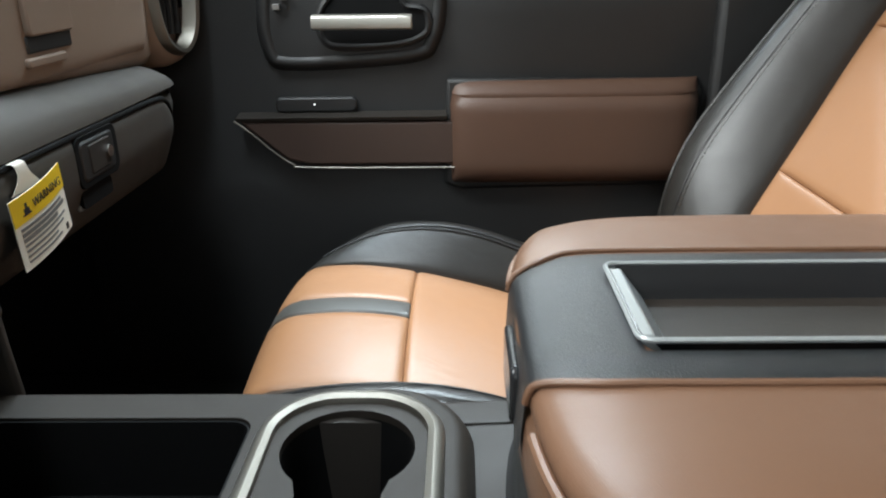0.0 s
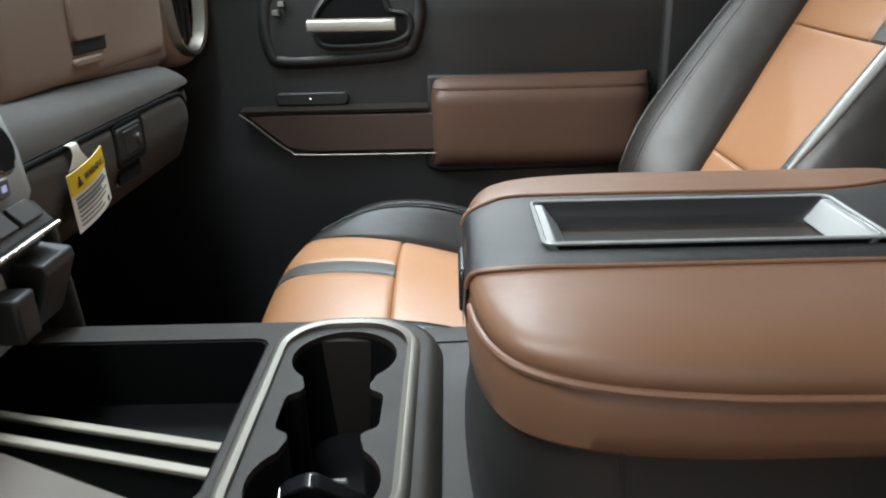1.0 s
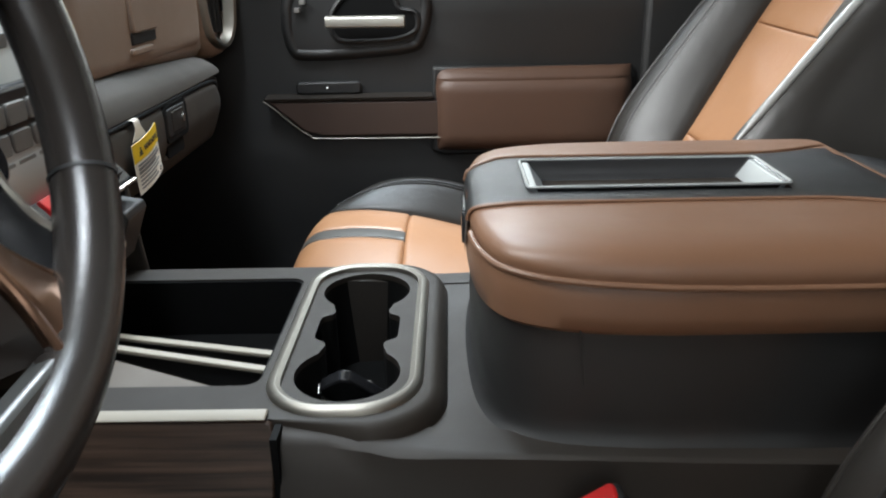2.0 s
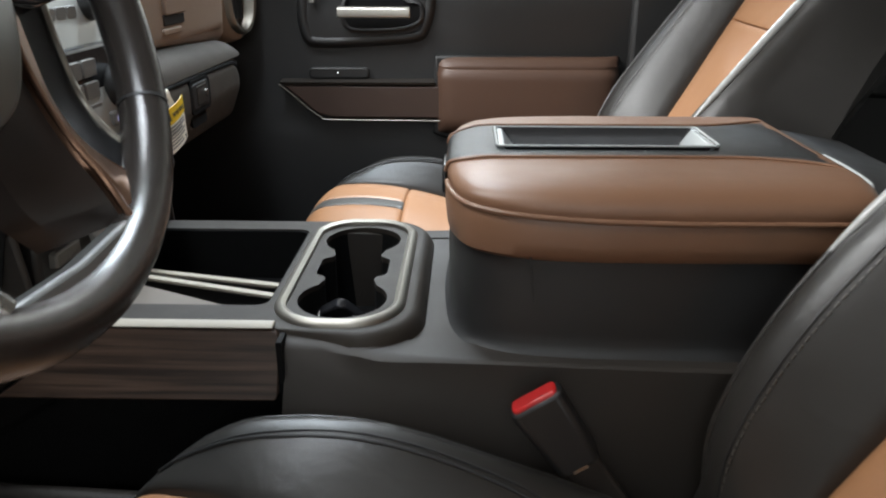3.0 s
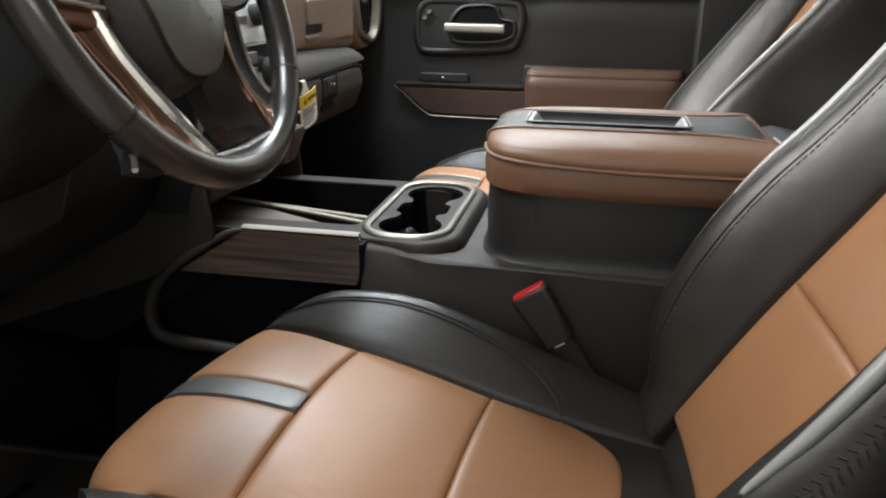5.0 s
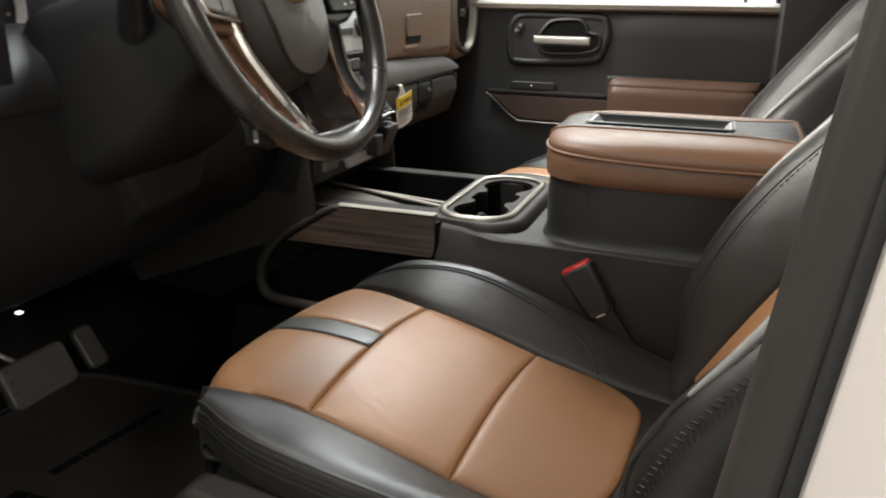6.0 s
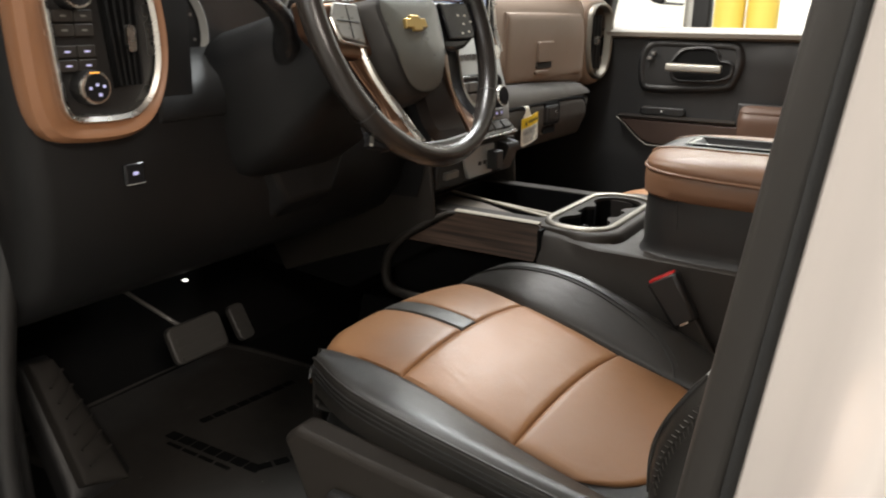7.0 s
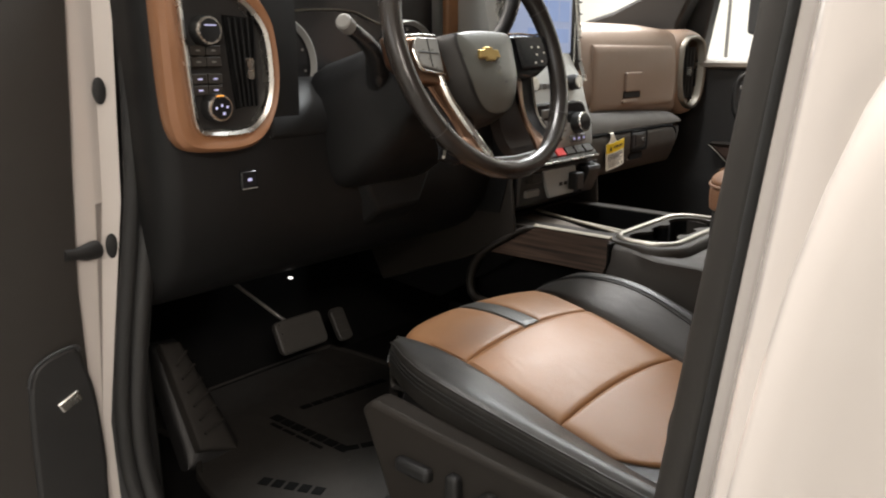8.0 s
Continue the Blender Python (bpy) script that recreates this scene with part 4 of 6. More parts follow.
inner = rounded(CX, CY, 0.102, 0.268, 0.042, 8)
part("cup_plate", plate(inner, cut, 0.4655, 0.03, 0.006), CUP, console, "grey satin cup holder plate")
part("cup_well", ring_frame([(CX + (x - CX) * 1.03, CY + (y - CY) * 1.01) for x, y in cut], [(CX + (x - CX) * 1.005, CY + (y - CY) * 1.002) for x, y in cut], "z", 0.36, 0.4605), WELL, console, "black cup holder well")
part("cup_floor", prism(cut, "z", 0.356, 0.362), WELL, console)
part("cup_tongue", prism([(CX - 0.014, 0.30), (CX + 0.012, 0.303), (CX + 0.014, 0.297), (CX - 0.01, 0.295)], "z", 0.362, 0.425), GREY_L, console, "dark rubber tongue between the cups", bevel=0.002)
bez = []
for off, z in ((0.0, 0.456), (0.0, 0.4665), (0.003, 0.4705), (0.007, 0.4715), (0.011, 0.4695), (0.0115, 0.4655)):
    bez.append([(x, y, z) for x, y in rounded(CX, CY, 0.124 - 2 * off, 0.288 - 2 * off, 0.052 - off, 10)])
part("bezel", loft(bez, caps=False), BEZEL, console, "satin chrome cup holder bezel")


def deck_outline(d):
    """The deck's edge, let out by d round its rear end."""
    y0, y1 = 0.181, 2 * CY - 0.181
    pts = [(-0.37, y0), (-0.30, y0), (-0.2, y0), (-0.13, y0), (-0.102, y0)]
    r = 0.05
    for k in range(13):
        a = math.pi / 2 * k / 12
        pts.append((0.013 - r + (r + d) * math.sin(a), y0 - 0.004 + r - (r + 0.8 * d) * math.cos(a)))
    return pts + [(x, y0 + y1 - y) for x, y in pts[::-1]]


def deck_mesh():
    bm = bmesh.new()
    z = 0.4655
    edges, rows = [], []
    for pts in (deck_outline(0), rounded(CX, CY, 0.1235, 0.2875, 0.052, 8), rounded(-0.242, 0.3345, 0.24, 0.213, 0.014, 5)):
        vs = [bm.verts.new((x, y, z)) for x, y in pts]
        rows.append(vs)
        edges += [bm.edges.new((vs[i], vs[(i + 1) % len(vs)])) for i in range(len(vs))]
    bmesh.ops.triangle_fill(bm, edges=edges, use_beauty=True)
    for vs, d in ((rows[1], 0.03), (rows[2], 0.068)):
        low = [bm.verts.new((v.co.x, v.co.y, z - d)) for v in vs]
        for i in range(len(vs)):
            j = (i + 1) % len(vs)
            bm.faces.new((vs[i], vs[j], low[j], low[i]))
    last = rows[0]
    for d, drop in ((0.003, 0.0004), (0.006, 0.0018), (0.009, 0.0048), (0.0115, 0.009), (0.0135, 0.0135), (0.0145, 0.019)):
        nxt = [bm.verts.new((x, y, z - drop)) for x, y in deck_outline(d)]
        for i in range(len(nxt) - 1):
            bm.faces.new((last[i], last[i + 1], nxt[i + 1], nxt[i]))
        last = nxt
    bmesh.ops.recalc_face_normals(bm, faces=bm.faces)
    return bm


part("deck", deck_mesh(), CUP, console, "grey satin deck round the bin and cup holders", bevel=0.0012)
part("ledge", box(0.012, 0.46, 0.165, 0.478, 0.38, 0.4495), DARK_P, console, "charcoal ledge round the storage box", bevel=0.003)

# storage box and lid
LID = 0.325
LID_EDGE = smooth_line([(0.0, 0.0, 0), (0.0007, 0.03, 0), (0.0026, 0.065, 0), (0.006, 0.095, 0), (0.012, 0.118, 0), (0.022, 0.137, 0), (0.037, 0.1488, 0), (0.056, 0.157, 0), (0.085, 0.1628, 0), (0.13, 0.166, 0)], 4)


def lid_outline(dx, dy):
    """The lid's edge seen from above, drawn in by dx and dy: a broad round nose in front, squarer behind."""
    k, x0, x1 = 1 - dy / 0.166, 0.043 + dx, 0.3995 - 0.3 * dx
    side = [(x0 + q.x, q.y * k) for q in LID_EDGE]
    w = side[-1][1]
    side += [(x, w * (1 - 0.02 * (x / 0.4) ** 3)) for x in np.linspace(x0 + 0.16, x1 - 0.02, 6)]
    side += [(x1 - 0.014 + 0.014 * math.sin(a), w * 0.98 - 0.014 + 0.014 * math.cos(a)) for a in np.linspace(0.0, math.pi / 2, 6)]
    return [(x, LID - y) for x, y in side] + [(x, LID + y) for x, y in side[:0:-1]]


def nose(x, z):
    """How far the seam and the lower edge rise towards the lid's nose."""
    k = max(0.0, min(1.0, (0.25 - x) / 0.2)) ** 1.5
    return z + k * curve_of([(0.54, 0.001), (0.5728, 0.0085), (0.585, 0.006), (0.6, 0.0)], z)


shell = []
for z, g in ((0.4485, 0.007), (0.4525, 0.003), (0.46, 0.001), (0.47, 0.001), (0.5, 0.002), (0.548, 0.0)):
    shell.append([(x, y, z) for x, y in lid_outline(0.006 - g, 0.007 - g)])
bin_box = part("box_body", loft(shell), BLACK_P, console, "black soft-trimmed storage box")
part("seam", tube([(0.122 - 0.1 * (z - 0.5), LID - 0.1588 - 0.0022 * (0.548 - z) / 0.048, z) for z in (0.5, 0.515, 0.53, 0.542)], 0.0007, 6), BLACK_P, bin_box)


PROFILE = [(0.016, 0.016, 0.5365), (0.005, 0.005, 0.5375), (0.0012, 0.0012, 0.5415), (0.0, 0.0, 0.552), (0.0, 0.0, 0.562), (0.0006, 0.0006, 0.5685), (0.0022, 0.0022, 0.5718), (0.0025, 0.0025, 0.5738), (0.0014, 0.0014, 0.577), (0.0022, 0.0022, 0.5835), (0.0048, 0.0055, 0.5895), (0.0095, 0.0115, 0.5942), (0.0155, 0.0205, 0.5978), (0.021, 0.029, 0.6), (0.027, 0.037, 0.6015), (0.036, 0.055, 0.6025), (0.0465, 0.0995, 0.603), (0.0475, 0.1005, 0.57)]


def lid_top(x):
    """The height of the lid's middle line."""
    return curve_of([(0.0432 + dx, nose(0.0432 + dx, z)) for dx, _, z in PROFILE[8:17]], x)


part("armrest_lid", loft([[(x, y, nose(x, z)) for x, y in lid_outline(dx, dy)] for dx, dy, z in PROFILE]), BROWN, bin_box, "brown leather padded armrest lid")
edge = [p for p in lid_outline(0.0002, 0.0002) if p[1] < LID - 0.068 and p[0] < 0.397]
part("piping", tube([(x, y, nose(x, 0.5728)) for x, y in edge], 0.0024, 8), BROWN, bin_box, "brown piped seam")
part("piping", tube([(x, 2 * LID - y, nose(x, 0.5728)) for x, y in edge], 0.0024, 8), BROWN, bin_box, "brown piped seam")


def band_half(x):
    return curve_of([(0.0, 0.054), (0.045, 0.056), (0.06, 0.0625), (0.08, 0.069), (0.25, 0.069), (0.29, 0.069), (0.33, 0.073), (0.37, 0.088), (0.4, 0.105)], x)


xs = [0.0445, 0.0465, 0.05, 0.056, 0.064, 0.074, 0.086, 0.0945, 0.11, 0.15, 0.2, 0.25, 0.298, 0.31, 0.325, 0.345, 0.365, 0.385, 0.398]
fs = [-1.0, -0.9, -0.65, -0.3, 0.3, 0.65, 0.9, 1.0]
band = bmesh.new()


def band_at(x, f):
    h = lid_top(x) + 0.0012 - (0.003 if abs(f) == 1 else 0.0) - 0.010 * max(0, (x - 0.375) / 0.025) ** 2
    return (x, LID + f * (band_half(x)), h)


grid = [[band.verts.new((0.0425, LID + f * 0.05, 0.556)) for f in fs]] + [[band.verts.new(band_at(x, f)) for f in fs] for x in xs]
hx0, hx1 = xs.index(0.0945) + 1, xs.index(0.298) + 1
for i in range(len(grid) - 1):
    for j in range(len(fs) - 1):
        if hx0 <= i < hx1 and 2 <= j < 5:
            continue
        band.faces.new((grid[i][j], grid[i + 1][j], grid[i + 1][j + 1], grid[i][j + 1]))
bmesh.ops.recalc_face_normals(band, faces=band.faces)
part("top_band", band, BLACK_S, bin_box, "black textured top band")
for s in (-1, 1):
    part("piping", tube(smooth_line([(x, LID + s * band_half(x), band_at(x, 1)[2] + 0.0025) for x in xs], 3), 0.0017, 8), BROWN, bin_box, "brown piped seam")
tw = 0.0405
t0, t1 = 0.0945, 0.298
tray = []
for ox, oy, z, r in ((0.0, 0.0, 0.6065, 0.006), (-0.002, -0.002, 0.607, 0.006), (-0.005, -0.004, 0.605, 0.006), (-0.011, -0.006, 0.594, 0.006), (-0.0125, -0.0075, 0.5895, 0.006)):
    tray.append([(x, y, z) for x, y in rounded((t0 + t1) / 2, LID, t1 - t0 + 0.004 + 2 * ox, 2 * tw + 0.004 + 2 * oy, r, 4)])
tr = loft(tray, caps=False)
part("tray", tr, PIANO_S, bin_box, "gloss black tray recess")
part("tray_mat", prism(rounded((t0 + t1) / 2, LID, t1 - t0 - 0.024, 2 * tw - 0.008, 0.006, 4), "z", 0.5865, 0.5898), TRAY_MAT, bin_box, "brown-grey rubber tray mat")
part("tray_lip", loft([[(x, y, z) for x, z in ((0.0915, 0.6068), (0.100, 0.6068), (0.112, 0.591), (0.104, 0.5905))] for y in (LID - tw + 0.004, LID + tw - 0.004)]), CAP_S, bin_box, "satin grey tray end", bevel=0.001)
part("tray_lip", loft([[(x, y, z) for x, z in ((0.299, 0.6065), (0.2935, 0.6062), (0.283, 0.591), (0.288, 0.5905))] for y in (LID - tw + 0.004, LID + tw - 0.004)]), CAP_S, bin_box, "satin grey tray end", bevel=0.001)
rim_line = rounded((t0 + t1) / 2, LID, t1 - t0 + 0.004, 2 * tw + 0.003, 0.006, 4)
part("tray_rim", tube([(x, y, 0.6072) for x, y in rim_line + rim_line[:1]], 0.0013, 6), CAP_S, bin_box, "satin silver tray rim")
part("latch_button", prism(rounded(LID, 0.568, 0.05, 0.03, 0.006), "x", 0.0405, 0.0455), PIANO_S, bin_box, "black lid latch", bevel=0.002)
part("hinge_cover", loft([[(x, y, z) for y in (0.175, 0.475)] + [(x, 0.475, 0.46), (x, 0.175, 0.46)] for x, z in ((0.402, 0.575), (0.43, 0.583), (0.5, 0.57), (0.56, 0.53))]), BLACK_P, console, "black rear hinge cover", bevel=0.004)
part("rear_edge", tube(smooth_line([(0.4, 0.292, 0.597), (0.4015, 0.25, 0.597), (0.4, 0.205, 0.596), (0.398, 0.195, 0.593)], 5), 0.0018, 8), CAP_S, bin_box, "satin rear edge of the lid")
part("rear_body", box(0.44, 0.62, 0.16, 0.485, 0.1, 0.5), BLACK_P, console, bevel=0.01)

# key fob in the near cup
fob = thing("key_fob", (CX, CY - 0.08, 0.388), "black car key fob with a chrome edge in the cup holder", "key")
fm = Matrix.Translation((CX, CY - 0.046, 0.424)) @ Matrix.Rotation(radians(-62), 4, "X") @ Matrix.Rotation(radians(-38), 4, "Z")
fb = prism(rounded(0, 0, 0.036, 0.062, 0.01), "z", -0.006, 0.006)
fb.transform(fm)
part("fob_body", fb, PIANO, fob, bevel=0.002)
fe = prism(rounded(-0.017, 0, 0.004, 0.058, 0.0018), "z", -0.0066, 0.0068)
fe.transform(fm)
part("fob_edge", fe, CHROME, fob, "chrome edge")
for k in (-0.012, 0.006):
    fk = prism(rounded(0.002, k, 0.014, 0.011, 0.003), "z", 0.006, 0.0075)
    fk.transform(fm)
    part("fob_button", fk, GREY_P, fob)

# belt buckle beside the driver's cushion
buckle = thing("seat_belt_buckle", (0.16, 0.115, 0.34), "black seat belt buckle with a red release button", "seat belt buckle")
bd = Vector((0.55, 0, -0.83)).normalized()
bu = Vector((0.83, 0.0, 0.55)).normalized()
bc = Vector((0.1205, 0.117, 0.438))


def slab(c, along, across, l0, l1, w0, w1, th):
    side = along.cross(across).normalized()
    return loft([[c + along * l + across * a * w + side * b * th for a, b in ((-1, -0.6), (-0.85, -1), (0.85, -1), (1, -0.6), (1, 0.6), (0.85, 1), (-0.85, 1), (-1, 0.6))] for l, w in ((l0, w0), (l1, w1))])


part("buckle_body", slab(bc, bd, bu, 0.001, 0.074, 0.0235, 0.019, 0.0115), BLACK_P, buckle, bevel=0.003)
part("release_button", slab(bc, bd, bu, -0.002, 0.0055, 0.0205, 0.0205, 0.009), RED, buckle, "red release button", bevel=0.002)
part("buckle_stalk", slab(bc, bd, bu, 0.07, 0.15, 0.0165, 0.0165, 0.0055), DARK_P, buckle, "grey webbing stalk", bevel=0.001)
part("buckle_pin", slab(bc, bd, bu, 0.0715, 0.0745, 0.008, 0.008, 0.0115), CHROME, buckle)


# ---- dashboard ----
dash = thing("dashboard", (-0.5, MID, 0.6), "brown and black dashboard with chrome-edged vents", "dashboard")


def disc(c, r0, r1, depth, axis=(1, 0, 0), seg=32):
    """A round piece whose axis points away from the dashboard."""
    bm = bmesh.new()
    q = Vector(axis).to_track_quat("Z", "Y").to_matrix().to_4x4()
    bmesh.ops.create_cone(bm, cap_ends=True, segments=seg, radius1=r0, radius2=r1, depth=depth, matrix=Matrix.Translation(c) @ q)
    return bm


def writing(text, size, m, mat, parent, name="lettering"):
    cu = bpy.data.curves.new(name, "FONT")
    cu.body, cu.size, cu.extrude, cu.align_x, cu.align_y = text, size, 0.0002, "CENTER", "CENTER"
    tmp = bpy.data.objects.new("tmp", cu)
    me = bpy.data.meshes.new_from_object(tmp)
    bpy.data.objects.remove(tmp)
    bm = bmesh.new()
    bm.from_mesh(me)
    bpy.data.meshes.remove(me)
    bm.transform(m)
    return part(name, bm, mat, parent, smooth=False)


# upper passenger pad
sect = []
for y in [0.476, 0.49, 0.54, 0.6, 0.7, 0.8, 0.9, 0.97, 1.01, 1.04]:
    k = curve_of([(0.476, 0.010), (0.5, 0.004), (0.6, 0.0), (0.9, 0.0), (1.0, 0.006), (1.04, 0.02)], y)
    low = 0.016 - 0.06 * (y - 0.6)
    sect.append([(x - k, y, z) for x, z in ((-0.55, 0.62), (-0.405, 0.632 + low), (-0.382, 0.640 + low), (-0.374, 0.652 + low), (-0.372, 0.70), (-0.374, 0.76), (-0.379, 0.81), (-0.388, 0.832), (-0.41, 0.845), (-0.5, 0.86), (-0.95, 0.87), (-0.95, 0.62))])
part("upper_panel", loft(sect), TAUPE, dash, "brown soft upper dash panel")
part("upper_door", patch(lambda u, v: (-0.3695 - 0.035 * abs(u - 0.73) ** 1.5, 0.553 + v * (0.432 - 0.03 * max(0.0, (u - 0.74) / 0.063) ** 2.2 - 0.012 * max(0.0, (0.69 - u) / 0.037) ** 2), u), 0.653, 0.803, 0.0, 1.0, nu=18, nv=28, puff=0.0055, radius=0.014, depth=0.01, lengths=(1.0, 0.42), flip=True), TAUPE, dash, "brown leather upper glovebox door")
part("latch_tile", prism(rounded(0.74, 0.717, 0.082, 0.046, 0.006), "x", -0.375, -0.364), TAUPE, dash, "brown latch tile", bevel=0.002)
part("latch_slot", box(-0.374, -0.3675, 0.697, 0.780, 0.679, 0.6945), BLACK_P, dash, bevel=0.002)
part("latch_lip", prism(rounded(0.726, 0.671, 0.072, 0.009, 0.004), "x", -0.375, -0.3655), TAUPE, dash, "brown latch lip", bevel=0.002)
# passenger vent
vo = [(1.062 + (p.x - 1.072) * 1.3, p.y) for p in smooth_line([(1.040, 0.80, 0), (1.055, 0.823, 0), (1.085, 0.825, 0), (1.103, 0.80, 0), (1.105, 0.73, 0), (1.098, 0.67, 0), (1.08, 0.641, 0), (1.06, 0.645, 0), (1.045, 0.67, 0), (1.038, 0.73, 0), (1.040, 0.80, 0)], 4)[:-1]]


def moulding(outline, steps):
    """A frame round an outline in the plane of the dashboard: steps of (growth, x)."""
    return loft([[(x, *p) for p in grown(outline, g)] for g, x in steps], caps=False)


def turned(bm):
    """The passenger vent, turned a little towards the cabin."""
    for v in bm.verts:
        v.co.x += 0.3 * max(0.0, v.co.y - 1.02)
    return bm


part("vent_surround", turned(moulding(vo, ((0.022, -0.46), (0.02, -0.40), (0.014, -0.384), (0.006, -0.378), (0.0, -0.378)))), TAUPE, dash, "brown vent surround")
part("vent_ring", turned(moulding(vo, ((0.005, -0.385), (0.005, -0.372), (0.001, -0.366), (-0.004, -0.368), (-0.007, -0.385)))), BEZEL, dash, "satin chrome vent ring")
part("vent_back", turned(prism(grown(vo, -0.008), "x", -0.44, -0.41)), WELL, dash)
for k in range(4):
    y = 1.040 + 0.0135 * k
    part("louver", turned(box(-0.405, -0.382, y - 0.0016, y + 0.0016, 0.662, 0.80)), BLACK_P, dash, bevel=0.0008)
part("vent_tab", turned(prism(rounded(1.062, 0.735, 0.008, 0.024, 0.003), "x", -0.384, -0.374)), CHROME, dash, "chrome vent tab")
part("vent_foot", prism(rounded(1.076, 0.660, 0.03, 0.016, 0.006), "x", -0.385, -0.376), TAUPE, dash)

# lower glovebox: a soft sloping shelf, a dark gap and the door below it
shelf = []
for y in [0.446, 0.5, 0.6, 0.8, 0.92, 0.97, 1.0, 1.015, 1.025, 1.03]:
    k = curve_of([(0.44, 0.0), (0.95, 0.0), (1.0, 0.010), (1.02, 0.028), (1.03, 0.055)], y)
    low = 0.016 - 0.06 * (y - 0.6)
    e = curve_of([(0.95, 1.0), (0.99, 0.92), (1.015, 0.7), (1.03, 0.4)], y)
    shelf.append([(x - k, y, 0.59 + (z - 0.59) * e) for x, z in ((-0.6, 0.648), (-0.415, 0.645 + low), (-0.388, 0.642 + low), (-0.368, 0.635 + low * 0.8), (-0.354, 0.625 + low * 0.5), (-0.346, 0.615 + low * 0.2), (-0.344, 0.608), (-0.347, 0.605), (-0.36, 0.604), (-0.36, 0.599), (-0.351, 0.596), (-0.349, 0.58), (-0.353, 0.55), (-0.364, 0.52), (-0.382, 0.502), (-0.42, 0.49), (-0.50, 0.485), (-0.7, 0.48))])
part("lower_dash", loft(shelf), SHELF, dash, "dark brown leather lower dash")
part("glovebox_door", patch(lambda u, v: (-0.3415 - 0.75 * max(0, 0.562 - u) ** 1.25, 0.478 + v * (0.478 - 0.03 * max(0.0, (u - 0.565) / 0.036) ** 2), u), 0.5, 0.6015, 0.0, 1.0, nu=22, nv=26, puff=0.008, radius=0.014, depth=0.012, lengths=(1.0, 0.478), flip=True), SHELF, dash, "dark brown leather lower glovebox door")
# Near-black tube and flat plates carry the shade of the gap and recesses.
part("door_gap", tube(smooth_line([(-0.3445, 0.45, 0.6035), (-0.3445, 0.6, 0.6035), (-0.3445, 0.8, 0.6030), (-0.3445, 0.9, 0.6015), (-0.345, 0.932, 0.597), (-0.346, 0.950, 0.585), (-0.348, 0.958, 0.566), (-0.352, 0.961, 0.545)], 4), 0.0032, 8), WELL, dash, "dark gap round the glovebox door")
part("latch_recess", prism(rounded(0.7365, 0.5765, 0.09, 0.051, 0.012), "x", -0.36, -0.3408), WELL, dash, "dark latch recess", bevel=0.001)
part("slot_recess", prism(rounded(0.73, 0.5405, 0.066, 0.018, 0.005), "x", -0.365, -0.3447), WELL, dash, "dark finger recess")
part("glovebox_handle", prism(rounded(0.735, 0.577, 0.074, 0.040, 0.008), "x", -0.36, -0.3395), BLACK_P, dash, "black glovebox latch", bevel=0.003)
part("latch_pull", prism(rounded(0.738, 0.577, 0.048, 0.03, 0.004), "x", -0.352, -0.3385), DARK_P, dash, bevel=0.002)
part("keyhole", disc((-0.3378, 0.755, 0.577), 0.006, 0.006, 0.003, seg=18), CHROME, dash)
part("finger_slot", prism(rounded(0.725, 0.533, 0.062, 0.006, 0.0025), "x", -0.365, -0.3475), PAD, dash, "grey finger slot", bevel=0.001)

# centre panel
cp = []
for z, xf, y1 in ((0.585, -0.309, 0.462), (0.6, -0.305, 0.467), (0.635, -0.309, 0.468), (0.66, -0.314, 0.465), (0.69, -0.322, 0.460), (0.72, -0.327, 0.455), (0.74, -0.333, 0.451), (0.765, -0.349, 0.447), (0.80, -0.360, 0.444), (0.86, -0.373, 0.442), (0.94, -0.386, 0.440), (0.96, -0.40, 0.438)):
    cp.append([(x, y, z) for x, y in ((-0.7, 0.168), (xf - 0.03, 0.168), (xf - 0.008, 0.171), (xf, 0.182), (xf, y1 - 0.028), (xf - 0.004, y1 - 0.013), (xf - 0.014, y1 - 0.003), (xf - 0.03, y1), (-0.7, y1))])
part("center_panel", loft(cp), GREY_S, dash, "silver-grey center panel")
part("panel_cheek", prism([(-0.7, 0.47), (-0.335, 0.487), (-0.311, 0.57), (-0.308, 0.62), (-0.324, 0.70), (-0.342, 0.75), (-0.7, 0.80)], "y", 0.158, 0.1665), SOFT_BLACK, dash, "black cheek of the center panel")
edge_line = smooth_line([(-0.366, 0.4455, 0.95), (-0.357, 0.447, 0.88), (-0.351, 0.449, 0.82), (-0.345, 0.451, 0.77), (-0.339, 0.454, 0.748), (-0.334, 0.458, 0.728)], 5)
part("panel_edge", tube(edge_line, 0.0038, 8), CHROME, dash, "chrome edge of the center panel")
slot = part("side_vent", loft([[(x, y, z) for x, y in ((xf - 0.05, 0.446), (xf, 0.4495), (xf + 0.002, 0.455), (xf + 0.002, 0.472), (xf - 0.006, 0.479), (xf - 0.05, 0.479))] for z, xf in ((0.742, -0.368), (0.752, -0.360), (0.80, -0.360), (0.87, -0.364), (0.94, -0.374))]), BLACK_P, dash, "tall black center air vent", bevel=0.002)
for k in range(6):
    z = 0.77 + 0.024 * k
    part("louver", box(-0.362, -0.3555 - 0.0006 * k, 0.4545, 0.4735, z - 0.0014, z + 0.0014), SOFT_BLACK, slot)
part("vent_tab", prism(rounded(0.4645, 0.832, 0.006, 0.02, 0.0025), "x", -0.362, -0.3545), CHROME, slot, "chrome vent tab")
screen = part("screen_surround", prism(rounded(MID, 0.849, 0.25, 0.177, 0.012), "x", -0.382, -0.357), PIANO, dash, "gloss black screen surround", bevel=0.003)
